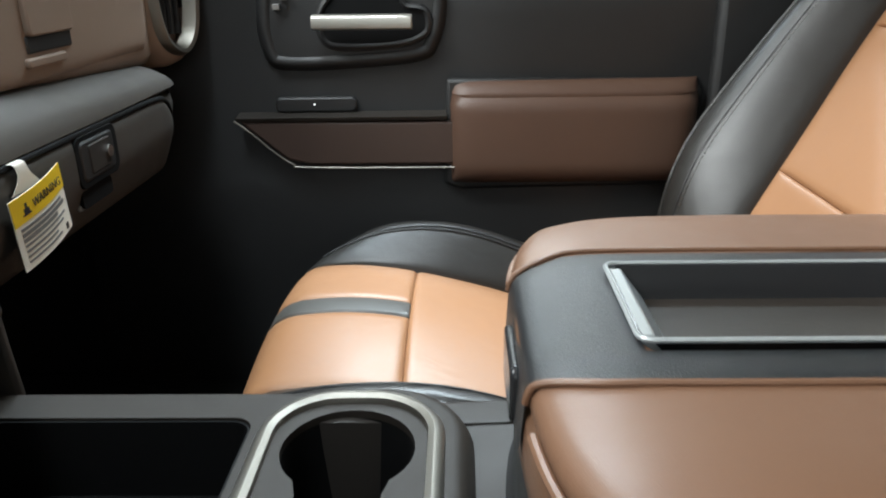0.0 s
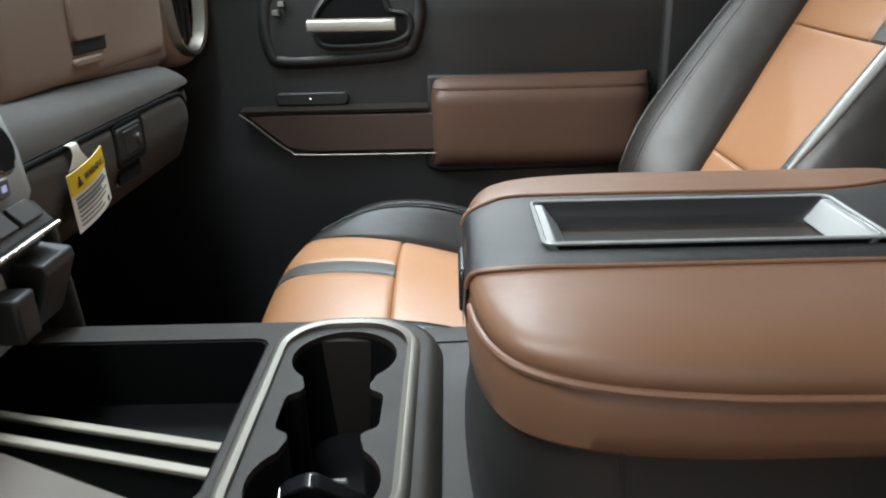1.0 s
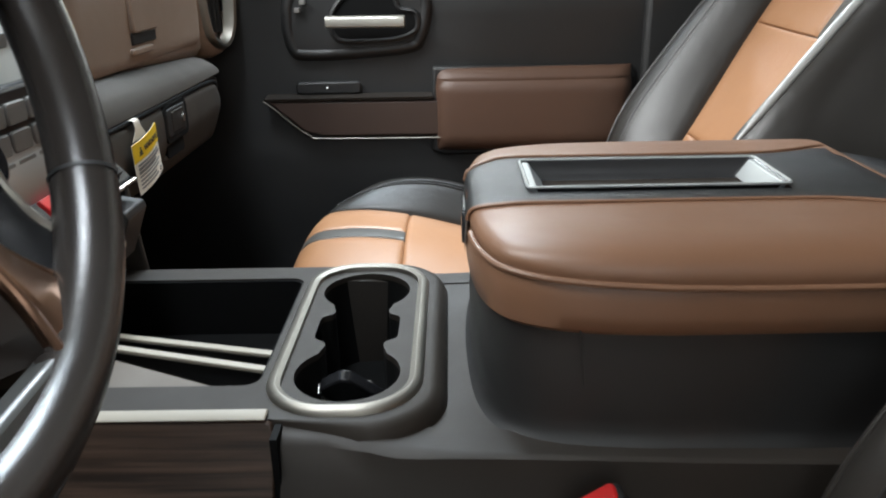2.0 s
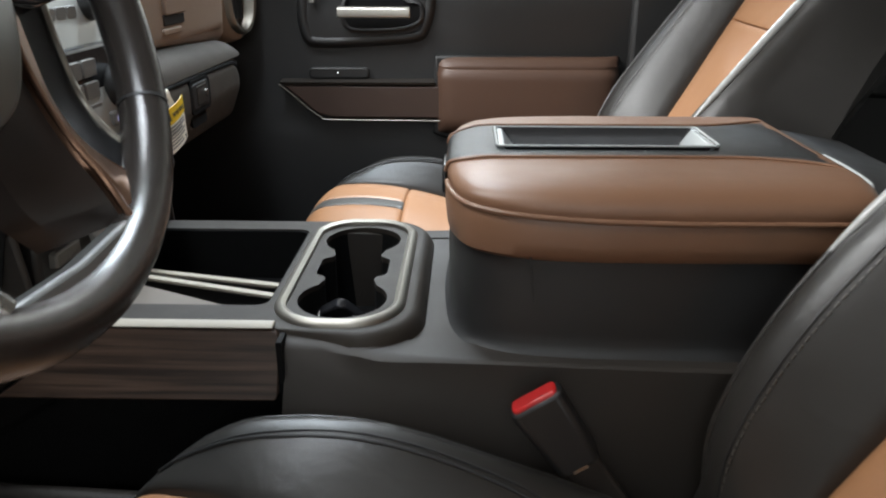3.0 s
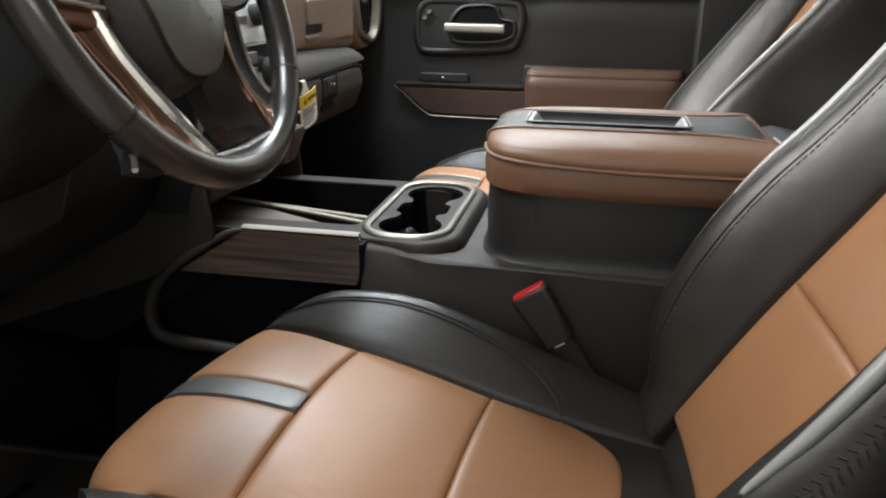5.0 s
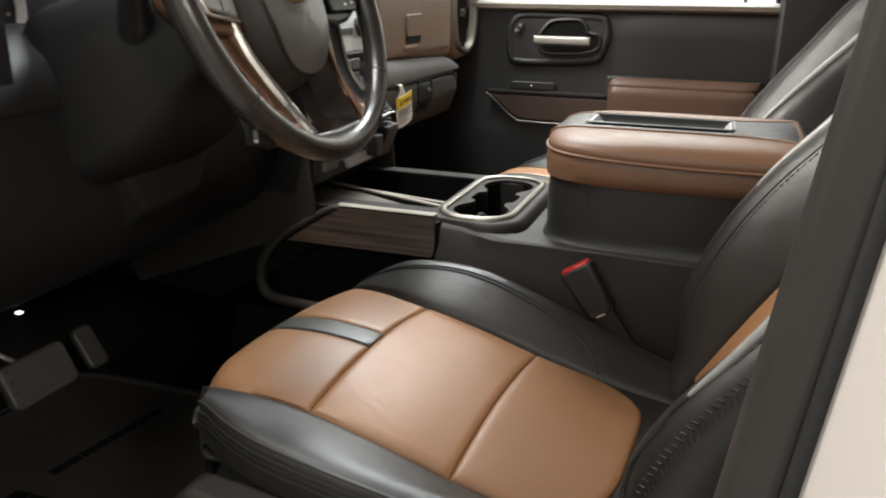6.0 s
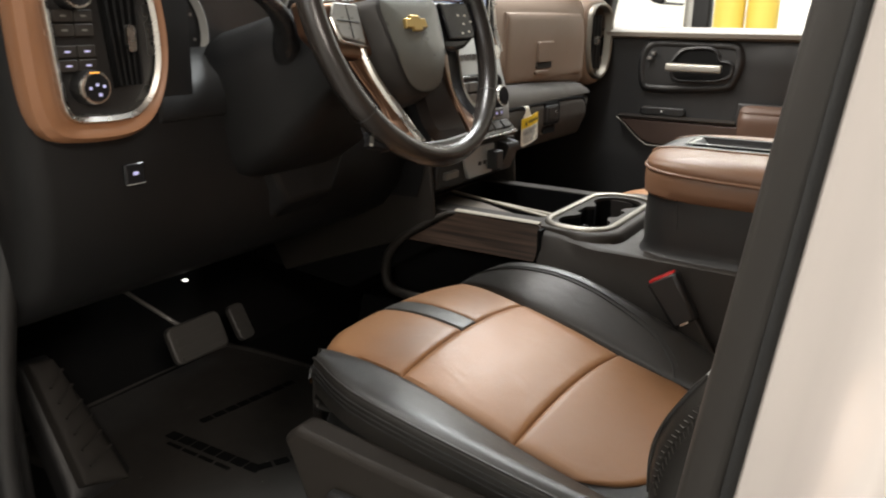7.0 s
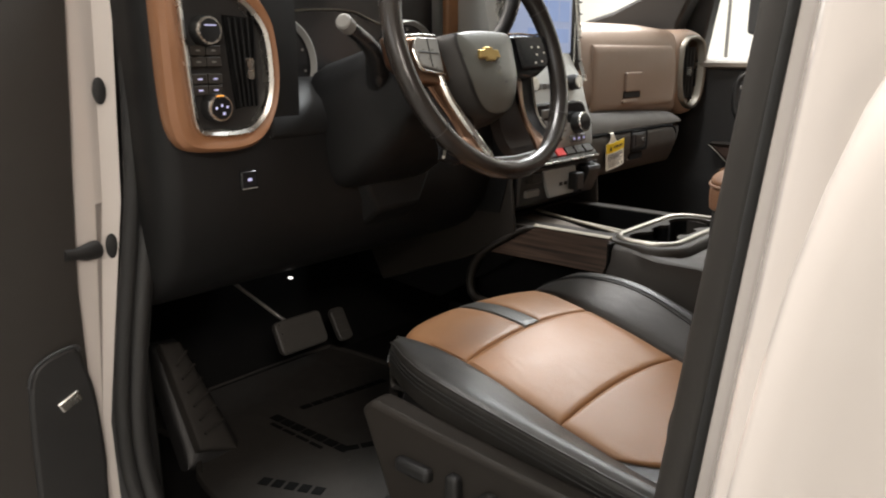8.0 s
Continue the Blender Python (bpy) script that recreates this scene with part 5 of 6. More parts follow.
part("screen", prism(rounded(MID, 0.854, 0.215, 0.137, 0.004), "x", -0.358, -0.3555), SCREEN, screen, "lit pale blue touch screen")
for y, z, w, h, m in ((0.345, 0.905, 0.15, 0.014, PAPER), (0.40, 0.868, 0.035, 0.04, SCREEN_D), (0.36, 0.868, 0.035, 0.04, SCREEN_D), (0.32, 0.868, 0.035, 0.04, SCREEN_D), (0.38, 0.82, 0.075, 0.028, SCREEN_D), (0.30, 0.82, 0.06, 0.028, SCREEN_D)):
    part("screen_tile", prism(rounded(y, z, w, h, 0.003), "x", -0.356, -0.3550), m, screen)
part("screen_frame", moulding(rounded(MID, 0.849, 0.25, 0.177, 0.012), ((0.006, -0.375), (0.006, -0.36), (0.002, -0.356), (0.0, -0.36))), CHROME, dash, "chrome screen frame")
for y in (0.232, 0.392):
    k = part("tune_knob", disc((-0.326, y, 0.727), 0.017, 0.0155, 0.03, (1, 0, 0.15)), BLACK_P, dash, "black radio knob", bevel=0.002)
    part("knob_cap", disc((-0.3095, y, 0.7297), 0.013, 0.013, 0.002, (1, 0, 0.15)), CHROME, k, "chrome knob cap")
    part("knob_ring", disc((-0.338, y, 0.725), 0.021, 0.020, 0.008, (1, 0, 0.15)), CHROME, k, "chrome knob ring")
for i in range(5):
    part("radio_button", prism(rounded(0.27 + 0.021 * i, 0.722, 0.018, 0.012, 0.003), "x", -0.336, -0.3255), GREY_P, dash, bevel=0.001)
climate = part("climate_panel", prism(rounded(0.305, 0.648, 0.25, 0.085, 0.03), "x", -0.328, -0.3115), PIANO_S, dash, "black climate control panel", bevel=0.004)
for y in (0.222, 0.388):
    d = part("climate_dial", disc((-0.305, y, 0.646), 0.0225, 0.0205, 0.03, (1, 0, 0.2)), BLACK_P, climate, "black climate dial", bevel=0.002)
    rg = disc((-0.290, y, 0.649), 0.0208, 0.0198, 0.0035, (1, 0, 0.2))
    part("dial_ring", rg, CHROME, d, "chrome dial ring")
    part("dial_face", disc((-0.2881, y, 0.6494), 0.0168, 0.0168, 0.003, (1, 0, 0.2)), PIANO, d, "gloss black dial face")
    part("dial_digit", box(-0.2872, -0.2855, y - 0.008, y + 0.008, 0.638, 0.6425), BLUE_GLOW, d, "lit dial reading")
for i in range(3):
    for j in range(3):
        part("climate_button", prism(rounded(0.273 + 0.032 * i, 0.67 - 0.022 * j, 0.028, 0.017, 0.003), "x", -0.316, -0.3085), GREY_P, climate, bevel=0.001)
for i, y in enumerate((0.2, 0.219, 0.238, 0.368, 0.387, 0.406)):
    b = part("seat_heat_button", prism(rounded(y, 0.6145, 0.017, 0.015, 0.003), "x", -0.316, -0.3015), GREY_P, climate, bevel=0.0015)
    part("lit_symbol", box(-0.302, -0.3010, y - 0.003, y + 0.003, 0.612, 0.617), BLUE_GLOW, b, "lit seat symbol")
part("switch_base", prism([(-0.33, 0.6), (-0.30, 0.596), (-0.285, 0.578), (-0.287, 0.572), (-0.33, 0.57)], "y", 0.178, 0.44), PIANO_S, dash, "black switch row", bevel=0.003)
for i in range(7):
    y = 0.2 + 0.0355 * i
    part("toggle", loft([[(x, y + d, z) for d in (-0.015, 0.015)] + [(x - 0.004, y + d, z - 0.005) for d in (0.015, -0.015)] for x, z in ((-0.3, 0.601), (-0.288, 0.588))]), RED if i == 3 else DARK_P, dash, "red hazard toggle" if i == 3 else "", bevel=0.001)
part("chrome_strip", tube([(-0.283, 0.18, 0.577), (-0.282, 0.32, 0.577), (-0.283, 0.438, 0.577)], 0.0022, 8), CHROME, dash, "chrome strip under the switches")
lower = part("lower_panel", prism([(-0.33, 0.572), (-0.30, 0.568), (-0.305, 0.50), (-0.33, 0.484), (-0.7, 0.47), (-0.7, 0.572)], "y", 0.178, 0.44), BLACK_P, dash, "black lower panel", bevel=0.006, segs=3)
part("socket_plate", prism([(0.252, 0.560), (0.372, 0.560), (0.376, 0.53), (0.366, 0.503), (0.278, 0.503), (0.262, 0.53)], "x", -0.308, -0.297), CAP_S, lower, "silver socket plate", bevel=0.002)
for y in (0.315, 0.333):
    part("usb_port", box(-0.2985, -0.2955, y - 0.005, y + 0.005, 0.524, 0.531), INK, lower)
part("brake_control", loft([[(x, y, z) for y in (0.392, 0.44)] + [(x - s, 0.44, 0.5), (x - s, 0.392, 0.5)] for x, z, s in ((-0.33, 0.565, 0), (-0.278, 0.556, 0.02), (-0.276, 0.548, 0.02))]), BLACK_P, dash, "black brake control block", bevel=0.004, segs=3)
part("brake_slider", box(-0.3, -0.276, 0.345, 0.372, 0.512, 0.548), BLACK_P, dash, bevel=0.003)
part("socket_cap", box(-0.31, -0.29, 0.2, 0.242, 0.54, 0.56), DARK_P, lower, bevel=0.004)
part("rocker", prism(rounded(0.216, 0.521, 0.044, 0.014, 0.003), "x", -0.31, -0.296), GREY_P, lower, "grey rocker switch", bevel=0.002)

# driver side: cluster, hood, knee panel
part("dash_top", prism([(-0.40, 0.97), (-0.42, 1.0), (-0.95, 0.95), (-0.95, 0.86), (-0.5, 0.90)], "y", -0.51, 0.17), BLACK_P, dash, bevel=0.01)
# Unseen slab, added to stop lamp light leaking down behind the center panel.
part("dash_top", prism([(-0.69, 0.92), (-0.69, 0.955), (-0.95, 0.95), (-0.95, 0.86)], "y", 0.172, 0.474), BLACK_P, dash, bevel=0.006)
part("cluster_face", box(-0.49, -0.478, -0.32, 0.13, 0.735, 0.93), PIANO_S, dash, "black instrument cluster face", bevel=0.004)
for y, r in ((-0.245, 0.075), (0.055, 0.075)):
    part("gauge_ring", loft([[(-0.476 + dx, y + (r + dr) * math.cos(a), 0.768 + (r + dr) * math.sin(a)) for dx, dr in ((0, 0.004), (0.008, 0.003), (0.010, 0), (0.002, -0.006))] for a in np.linspace(0, 2 * math.pi, 49)], caps=False), GREY_S, dash, "satin gauge ring")
    for i in range(9):
        a = radians(-40 + 32 * i)
        part("gauge_mark", box(-0.4775, -0.4765, y + (r - 0.014) * math.cos(a) - 0.002, y + (r - 0.014) * math.cos(a) + 0.002, 0.768 + (r - 0.014) * math.sin(a) - 0.002, 0.768 + (r - 0.014) * math.sin(a) + 0.002), GREY_P, dash)
part("lit_symbol", box(-0.4775, -0.476, -0.245, -0.229, 0.764, 0.770), BLUE_GLOW, dash, "lit gauge reading")
part("hood_edge", tube(smooth_line([(-0.474, -0.272, 0.832), (-0.474, -0.2254, 0.8495), (-0.474, -0.158, 0.8563), (-0.474, -0.084, 0.8563), (-0.474, -0.031, 0.841), (-0.474, 0.02, 0.83)], 6), 0.0017, 8), BEZEL, dash, "thin satin line over the gauges")
part("cluster_trim", box(-0.46, -0.445, 0.135, 0.168, 0.80, 0.93), TAN, dash, "tan cluster side accent", bevel=0.004)
part("cluster_shelf", prism([(-0.48, 0.745), (-0.43, 0.752), (-0.395, 0.742), (-0.365, 0.72), (-0.351, 0.697), (-0.351, 0.67), (-0.48, 0.65)], "y", -0.352, 0.165), SOFT_BLACK, dash, "black ledge below the cluster", bevel=0.006, segs=3)
knee = []
for y, k in ((-0.522, 0.05), (-0.518, 0.025), (-0.505, 0.008), (-0.49, 0.0), (-0.3, 0.0), (0.0, 0.0), (0.165, 0.0)):
    knee.append([(x - k, y, z) for x, z in ((-0.6, 0.96), (-0.38, 0.96), (-0.36, 0.93), (-0.353, 0.88), (-0.35, 0.8), (-0.352, 0.72), (-0.356, 0.66), (-0.352, 0.62), (-0.356, 0.56), (-0.375, 0.505), (-0.41, 0.465), (-0.46, 0.438), (-0.52, 0.428), (-0.7, 0.45))])
knee_cut = [r for r in knee if r[0][1] < -0.29]
part("knee_panel", loft(knee_cut), SOFT_BLACK, dash, "black outer dash panel")
part("knee_panel", loft([[(x, r[0][1], z) for x, z in ((-0.6, 0.695), (-0.37, 0.695), (-0.357, 0.692), (-0.3535, 0.682))] + [q for q in r if q[2] <= 0.665] for r in knee if r[0][1] >= -0.3]), SOFT_BLACK, dash, "black knee panel")
def resampled(pts, n=72):
    """The outline again with n points, evenly by its angle from the middle."""
    c = Vector((sum(p[0] for p in pts) / len(pts), sum(p[1] for p in pts) / len(pts)))
    polar = sorted((math.atan2(p[1] - c.y, p[0] - c.x), p) for p in pts)
    ang = [q[0] for q in polar]
    ang3 = [q - 2 * math.pi for q in ang] + ang + [q + 2 * math.pi for q in ang]
    px, pz = [q[1][0] for q in polar] * 3, [q[1][1] for q in polar] * 3
    return [(float(np.interp(w, ang3, px)), float(np.interp(w, ang3, pz))) for w in np.linspace(-math.pi, math.pi, n, endpoint=False)]


def closed_line(pts, per=6):
    return [(p.x, p.y) for p in smooth_line([(y, z, 0) for y, z in pts + pts[:1]], per)[:-1]]


vent_out = resampled(closed_line([(-0.516, 0.90), (-0.518, 0.80), (-0.516, 0.72), (-0.510, 0.685), (-0.495, 0.668), (-0.46, 0.661), (-0.41, 0.661), (-0.376, 0.674), (-0.353, 0.712), (-0.344, 0.755), (-0.347, 0.80), (-0.356, 0.838), (-0.385, 0.872), (-0.43, 0.895), (-0.48, 0.908)]))
vent_in = resampled(closed_line([(-0.492, 0.868), (-0.488, 0.805), (-0.483, 0.729), (-0.478, 0.695), (-0.460, 0.684), (-0.403, 0.683), (-0.376, 0.698), (-0.361, 0.722), (-0.355, 0.754), (-0.358, 0.803), (-0.370, 0.832), (-0.40, 0.858), (-0.44, 0.874), (-0.475, 0.88)]))
mixed = [[(a[0] + (b[0] - a[0]) * k, a[1] + (b[1] - a[1]) * k) for a, b in zip(vent_out, vent_in)] for k in (0.3, 0.06, 0.12, 0.35, 0.7, 1.0, 1.0)]
part("vent_bezel", loft([[(x, *p) for p in r] for r, x in zip(mixed, (-0.375, -0.350, -0.337, -0.331, -0.333, -0.338, -0.352))], caps=False), TAN_D, dash, "saddle brown leather vent surround")
part("vent_ring", moulding(vent_in, ((0.001, -0.345), (0.0, -0.335), (-0.002, -0.332), (-0.007, -0.335), (-0.010, -0.35))), CHROME, dash, "chrome vent ring")
vp = part("control_plate", prism(grown(vent_in, -0.006), "x", -0.36, -0.345), BLACK_P, dash, "black control plate")
part("louver_box", prism([(-0.424, 0.835), (-0.377, 0.832), (-0.379, 0.722), (-0.412, 0.716)], "x", -0.3445, -0.343), WELL, vp)
for i in range(5):
    top, low = -0.419 + 0.0095 * i, -0.408 + 0.0066 * i
    part("louver", loft([[(x, y + d, z) for x, d in ((-0.3428, -0.0016), (-0.336, -0.0014), (-0.336, 0.0014), (-0.3428, 0.0016))] for y, z in ((low, 0.719), (top, 0.832))]), SOFT_BLACK, vp)
part("vent_tab", prism(rounded(-0.393, 0.768, 0.010, 0.028, 0.004), "x", -0.338, -0.331), CHROME, vp, "chrome vent tab")
for y, z in ((-0.453, 0.815), (-0.445, 0.720)):
    k = part("dial", disc((-0.337, y, z), 0.0188, 0.017, 0.022), BLACK_P, vp, "black dial", bevel=0.002)
    part("dial_ring", disc((-0.3275, y, z), 0.0174, 0.0164, 0.003), CHROME, k, "satin dial ring")
    part("dial_face", disc((-0.3265, y, z), 0.0142, 0.0142, 0.003), PIANO, k)
    if z < 0.8:
        for a in (-0.009, -0.0012, 0.0066):
            part("lit_symbol", box(-0.3252, -0.3247, y + a, y + a + 0.003, z + 0.002 - abs(a) * 0.4, z + 0.005 - abs(a) * 0.4), BLUE_GLOW, k, "lit dial symbol")
        part("lit_symbol", box(-0.3252, -0.3247, y + 0.001, y + 0.0045, z - 0.009, z - 0.0055), BLUE_GLOW, k, "lit dial symbol")
        part("lit_mark", box(-0.3262, -0.3250, y - 0.006, y + 0.004, z + 0.0146, z + 0.0158), AMBER, k, "lit amber mark")
    else:
        part("lit_symbol", box(-0.3252, -0.3247, y - 0.008, y + 0.008, z + 0.0055, z + 0.007), BLUE_GLOW, k, "lit dial symbol")
for i, z in enumerate((0.791, 0.777, 0.756, 0.742)):
    for y in (-0.4645, -0.4425):
        b = part("push_button", prism(rounded(y, z, 0.021, 0.0125, 0.002), "x", -0.346, -0.3385), DARK_P, vp, bevel=0.001)
        part("lit_symbol", box(-0.3388, -0.3383, y - 0.003, y + 0.003, z - 0.001, z + 0.001), BLUE_GLOW if i > 1 else GREY_P, b)
btn = part("trunk_button", prism(rounded(-0.395, 0.6185, 0.026, 0.025, 0.003), "x", -0.358, -0.3475), PIANO, dash, "gloss black push button", bevel=0.002)
part("lit_symbol", prism(rounded(-0.395, 0.6195, 0.007, 0.004, 0.0018), "x", -0.348, -0.347), BLUE_GLOW, btn, "lit white symbol")
part("button_edge", box(-0.349, -0.3466, -0.407, -0.383, 0.607, 0.608), GREY_S, btn)
lamp = part("footwell_lamp", prism(rounded(-0.223, 0.411, 0.0065, 0.003, 0.0014), "x", -0.50, -0.494), GLOW, dash, "small white footwell lamp")
part("hood_lever", tube(smooth_line([(-0.43, -0.095, 0.537), (-0.40, -0.104, 0.535), (-0.397, -0.138, 0.534), (-0.396, -0.150, 0.520), (-0.395, -0.160, 0.5085), (-0.394, -0.192, 0.5075)], 4), 0.0045, 8), GREY_P, dash, "grey release lever")

# ---- steering column and wheel ----
column = thing("steering_column", (-0.35, -0.103, 0.68), "black steering column shroud with a stalk", "steering column")
sh = []
for x, hw, z0, z1 in ((-0.215, 0.066, 0.70, 0.80), (-0.24, 0.078, 0.665, 0.805), (-0.29, 0.094, 0.615, 0.80), (-0.34, 0.104, 0.585, 0.785), (-0.40, 0.106, 0.57, 0.77)):
    sh.append([(x, -0.134 + hw * 1.12 * a, z0 + (z1 - z0) * b) for a, b in ((-0.5, 0), (-0.72, 0.015), (-0.88, 0.06), (-0.97, 0.16), (-1, 0.35), (-0.99, 0.6), (-0.94, 0.8), (-0.82, 0.93), (-0.6, 1), (0.6, 1), (0.82, 0.93), (0.94, 0.8), (0.99, 0.6), (1, 0.35), (0.97, 0.16), (0.88, 0.06), (0.72, 0.015), (0.5, 0))])
part("shroud", loft(sh), SOFT_BLACK, column, "black shroud")
part("shroud_seam", tube([(-0.225, -0.2, 0.757), (-0.29, -0.224, 0.735), (-0.38, -0.236, 0.72)], 0.0015, 6), INK, column)
part("lower_shroud", loft([[(x, -0.11 + hw * a, z + 0.06 * b) for a, b in ((-1, 0), (-0.8, 0.9), (0.8, 0.9), (1, 0), (0.6, -1), (-0.6, -1))] for x, hw, z in ((-0.34, 0.08, 0.60), (-0.42, 0.10, 0.53), (-0.6, 0.1, 0.50))]), SOFT_BLACK, column, bevel=0.006)
stalk = part("stalk", tube(smooth_line([(-0.30, -0.19, 0.715), (-0.276, -0.214, 0.742), (-0.256, -0.237, 0.768), (-0.236, -0.262, 0.788), (-0.219, -0.297, 0.8055), (-0.207, -0.336, 0.8215)], 5), 0.011, 14, radii=list(np.interp(range(26), (0, 8, 15, 21, 25), (0.019, 0.0175, 0.0125, 0.0098, 0.0092)))), PIANO_S, column, "black turn signal stalk")
part("stalk_tip", tube([(-0.2105, -0.327, 0.818), (-0.204, -0.344, 0.826)], 0.0108, 16), GREY_P, stalk, "grey stalk end knob", bevel=0.003)
part("stalk_boot", disc((-0.285, -0.208, 0.728), 0.028, 0.020, 0.02, (0.35, -0.7, 0.6), 24), BLACK_P, column, "black stalk boot", bevel=0.004)

wheel = thing("steering_wheel", (-0.16, -0.103, 0.796), "black leather steering wheel with bronze spokes", "steering wheel")
WM = Matrix.Translation((-0.16, -0.103, 0.796)) @ Matrix.Rotation(radians(-20.5), 4, "Y")


def on_wheel(bm):
    bm.transform(WM)
    return bm


def rim_ring(a, fat=0.0):
    k = 0.0140 + 0.002 * math.exp(-((math.degrees(a) % 360 - 45) / 22) ** 2) + 0.002 * math.exp(-((math.degrees(a) % 360 - 135) / 22) ** 2) + fat
    return [Vector((-0.012 + k * 1.05 * math.cos(b), (0.1795 + k * math.sin(b)) * math.cos(a), (0.1795 + k * math.sin(b)) * math.sin(a))) for b in np.linspace(0, 2 * math.pi, 18, endpoint=False)]


part("rim", on_wheel(loft([rim_ring(a) for a in np.linspace(0, 2 * math.pi, 97)], caps=False)), RIM, wheel, "black leather rim")
for deg in (-38, 218, 20, 160):
    part("rim_seam", on_wheel(loft([rim_ring(radians(deg) + d, 0.0006) for d in (-0.006, 0.006)], caps=False)), BLACK_P, wheel)
cover = [(p.x, p.y) for p in smooth_line([(-0.076, 0.027, 0), (-0.04, 0.031, 0), (0, 0.032, 0), (0.04, 0.031, 0), (0.076, 0.027, 0), (0.082, 0.014, 0), (0.079, -0.01, 0), (0.072, -0.045, 0), (0.058, -0.076, 0), (0.036, -0.096, 0), (0.0, -0.103, 0), (-0.036, -0.096, 0), (-0.058, -0.076, 0), (-0.072, -0.045, 0), (-0.079, -0.01, 0), (-0.082, 0.014, 0), (-0.076, 0.027, 0)], 4)[:-1]]
lay = []
# upright sides, steep flanks and a flatter shield in the middle
for ky, kz, x in ((1.0, 1.0, -0.08), (1.0, 1.0, -0.044), (0.985, 0.985, -0.035), (0.955, 0.965, -0.028), (0.88, 0.94, -0.018), (0.81, 0.915, -0.0095), (0.76, 0.89, -0.0058), (0.7, 0.84, -0.004), (0.45, 0.55, -0.0015), (0.22, 0.3, 0.0), (0.02, 0.02, 0.0008)):
    lay.append([(x - 0.2 * max(0.0, -0.045 - (-0.03 + (p[1] + 0.03) * kz)), p[0] * ky, -0.03 + (p[1] + 0.03) * kz) for p in cover])
part("airbag_flank", on_wheel(loft(lay[:7])), TRIM, wheel, "dark brown flank of the airbag cover")
part("airbag_cover", on_wheel(loft([[(x - 0.012, y * 0.99, z) for x, y, z in lay[5]]] + lay[5:])), AIRBAG, wheel, "grey-black airbag cover")
emblem = prism([(-0.021, 0.006), (-0.024, -0.006), (-0.009, -0.006), (-0.009, -0.010), (0.011, -0.010), (0.011, -0.006), (0.023, -0.006), (0.021, 0.006), (0.009, 0.006), (0.009, 0.010), (-0.010, 0.010), (-0.010, 0.006)], "x", -0.006, 0.003)
emblem.transform(Matrix.Translation((0.0012, -0.009, -0.012)))
part("emblem", on_wheel(emblem), GOLD, wheel, "gold emblem", bevel=0.0015)
writing("AIRBAG", 0.0105, WM @ Matrix.Translation((-0.0022, 0.004, -0.05)) @ Matrix.Rotation(radians(90), 4, "Y") @ Matrix.Rotation(radians(90), 4, "Z"), INK, wheel)
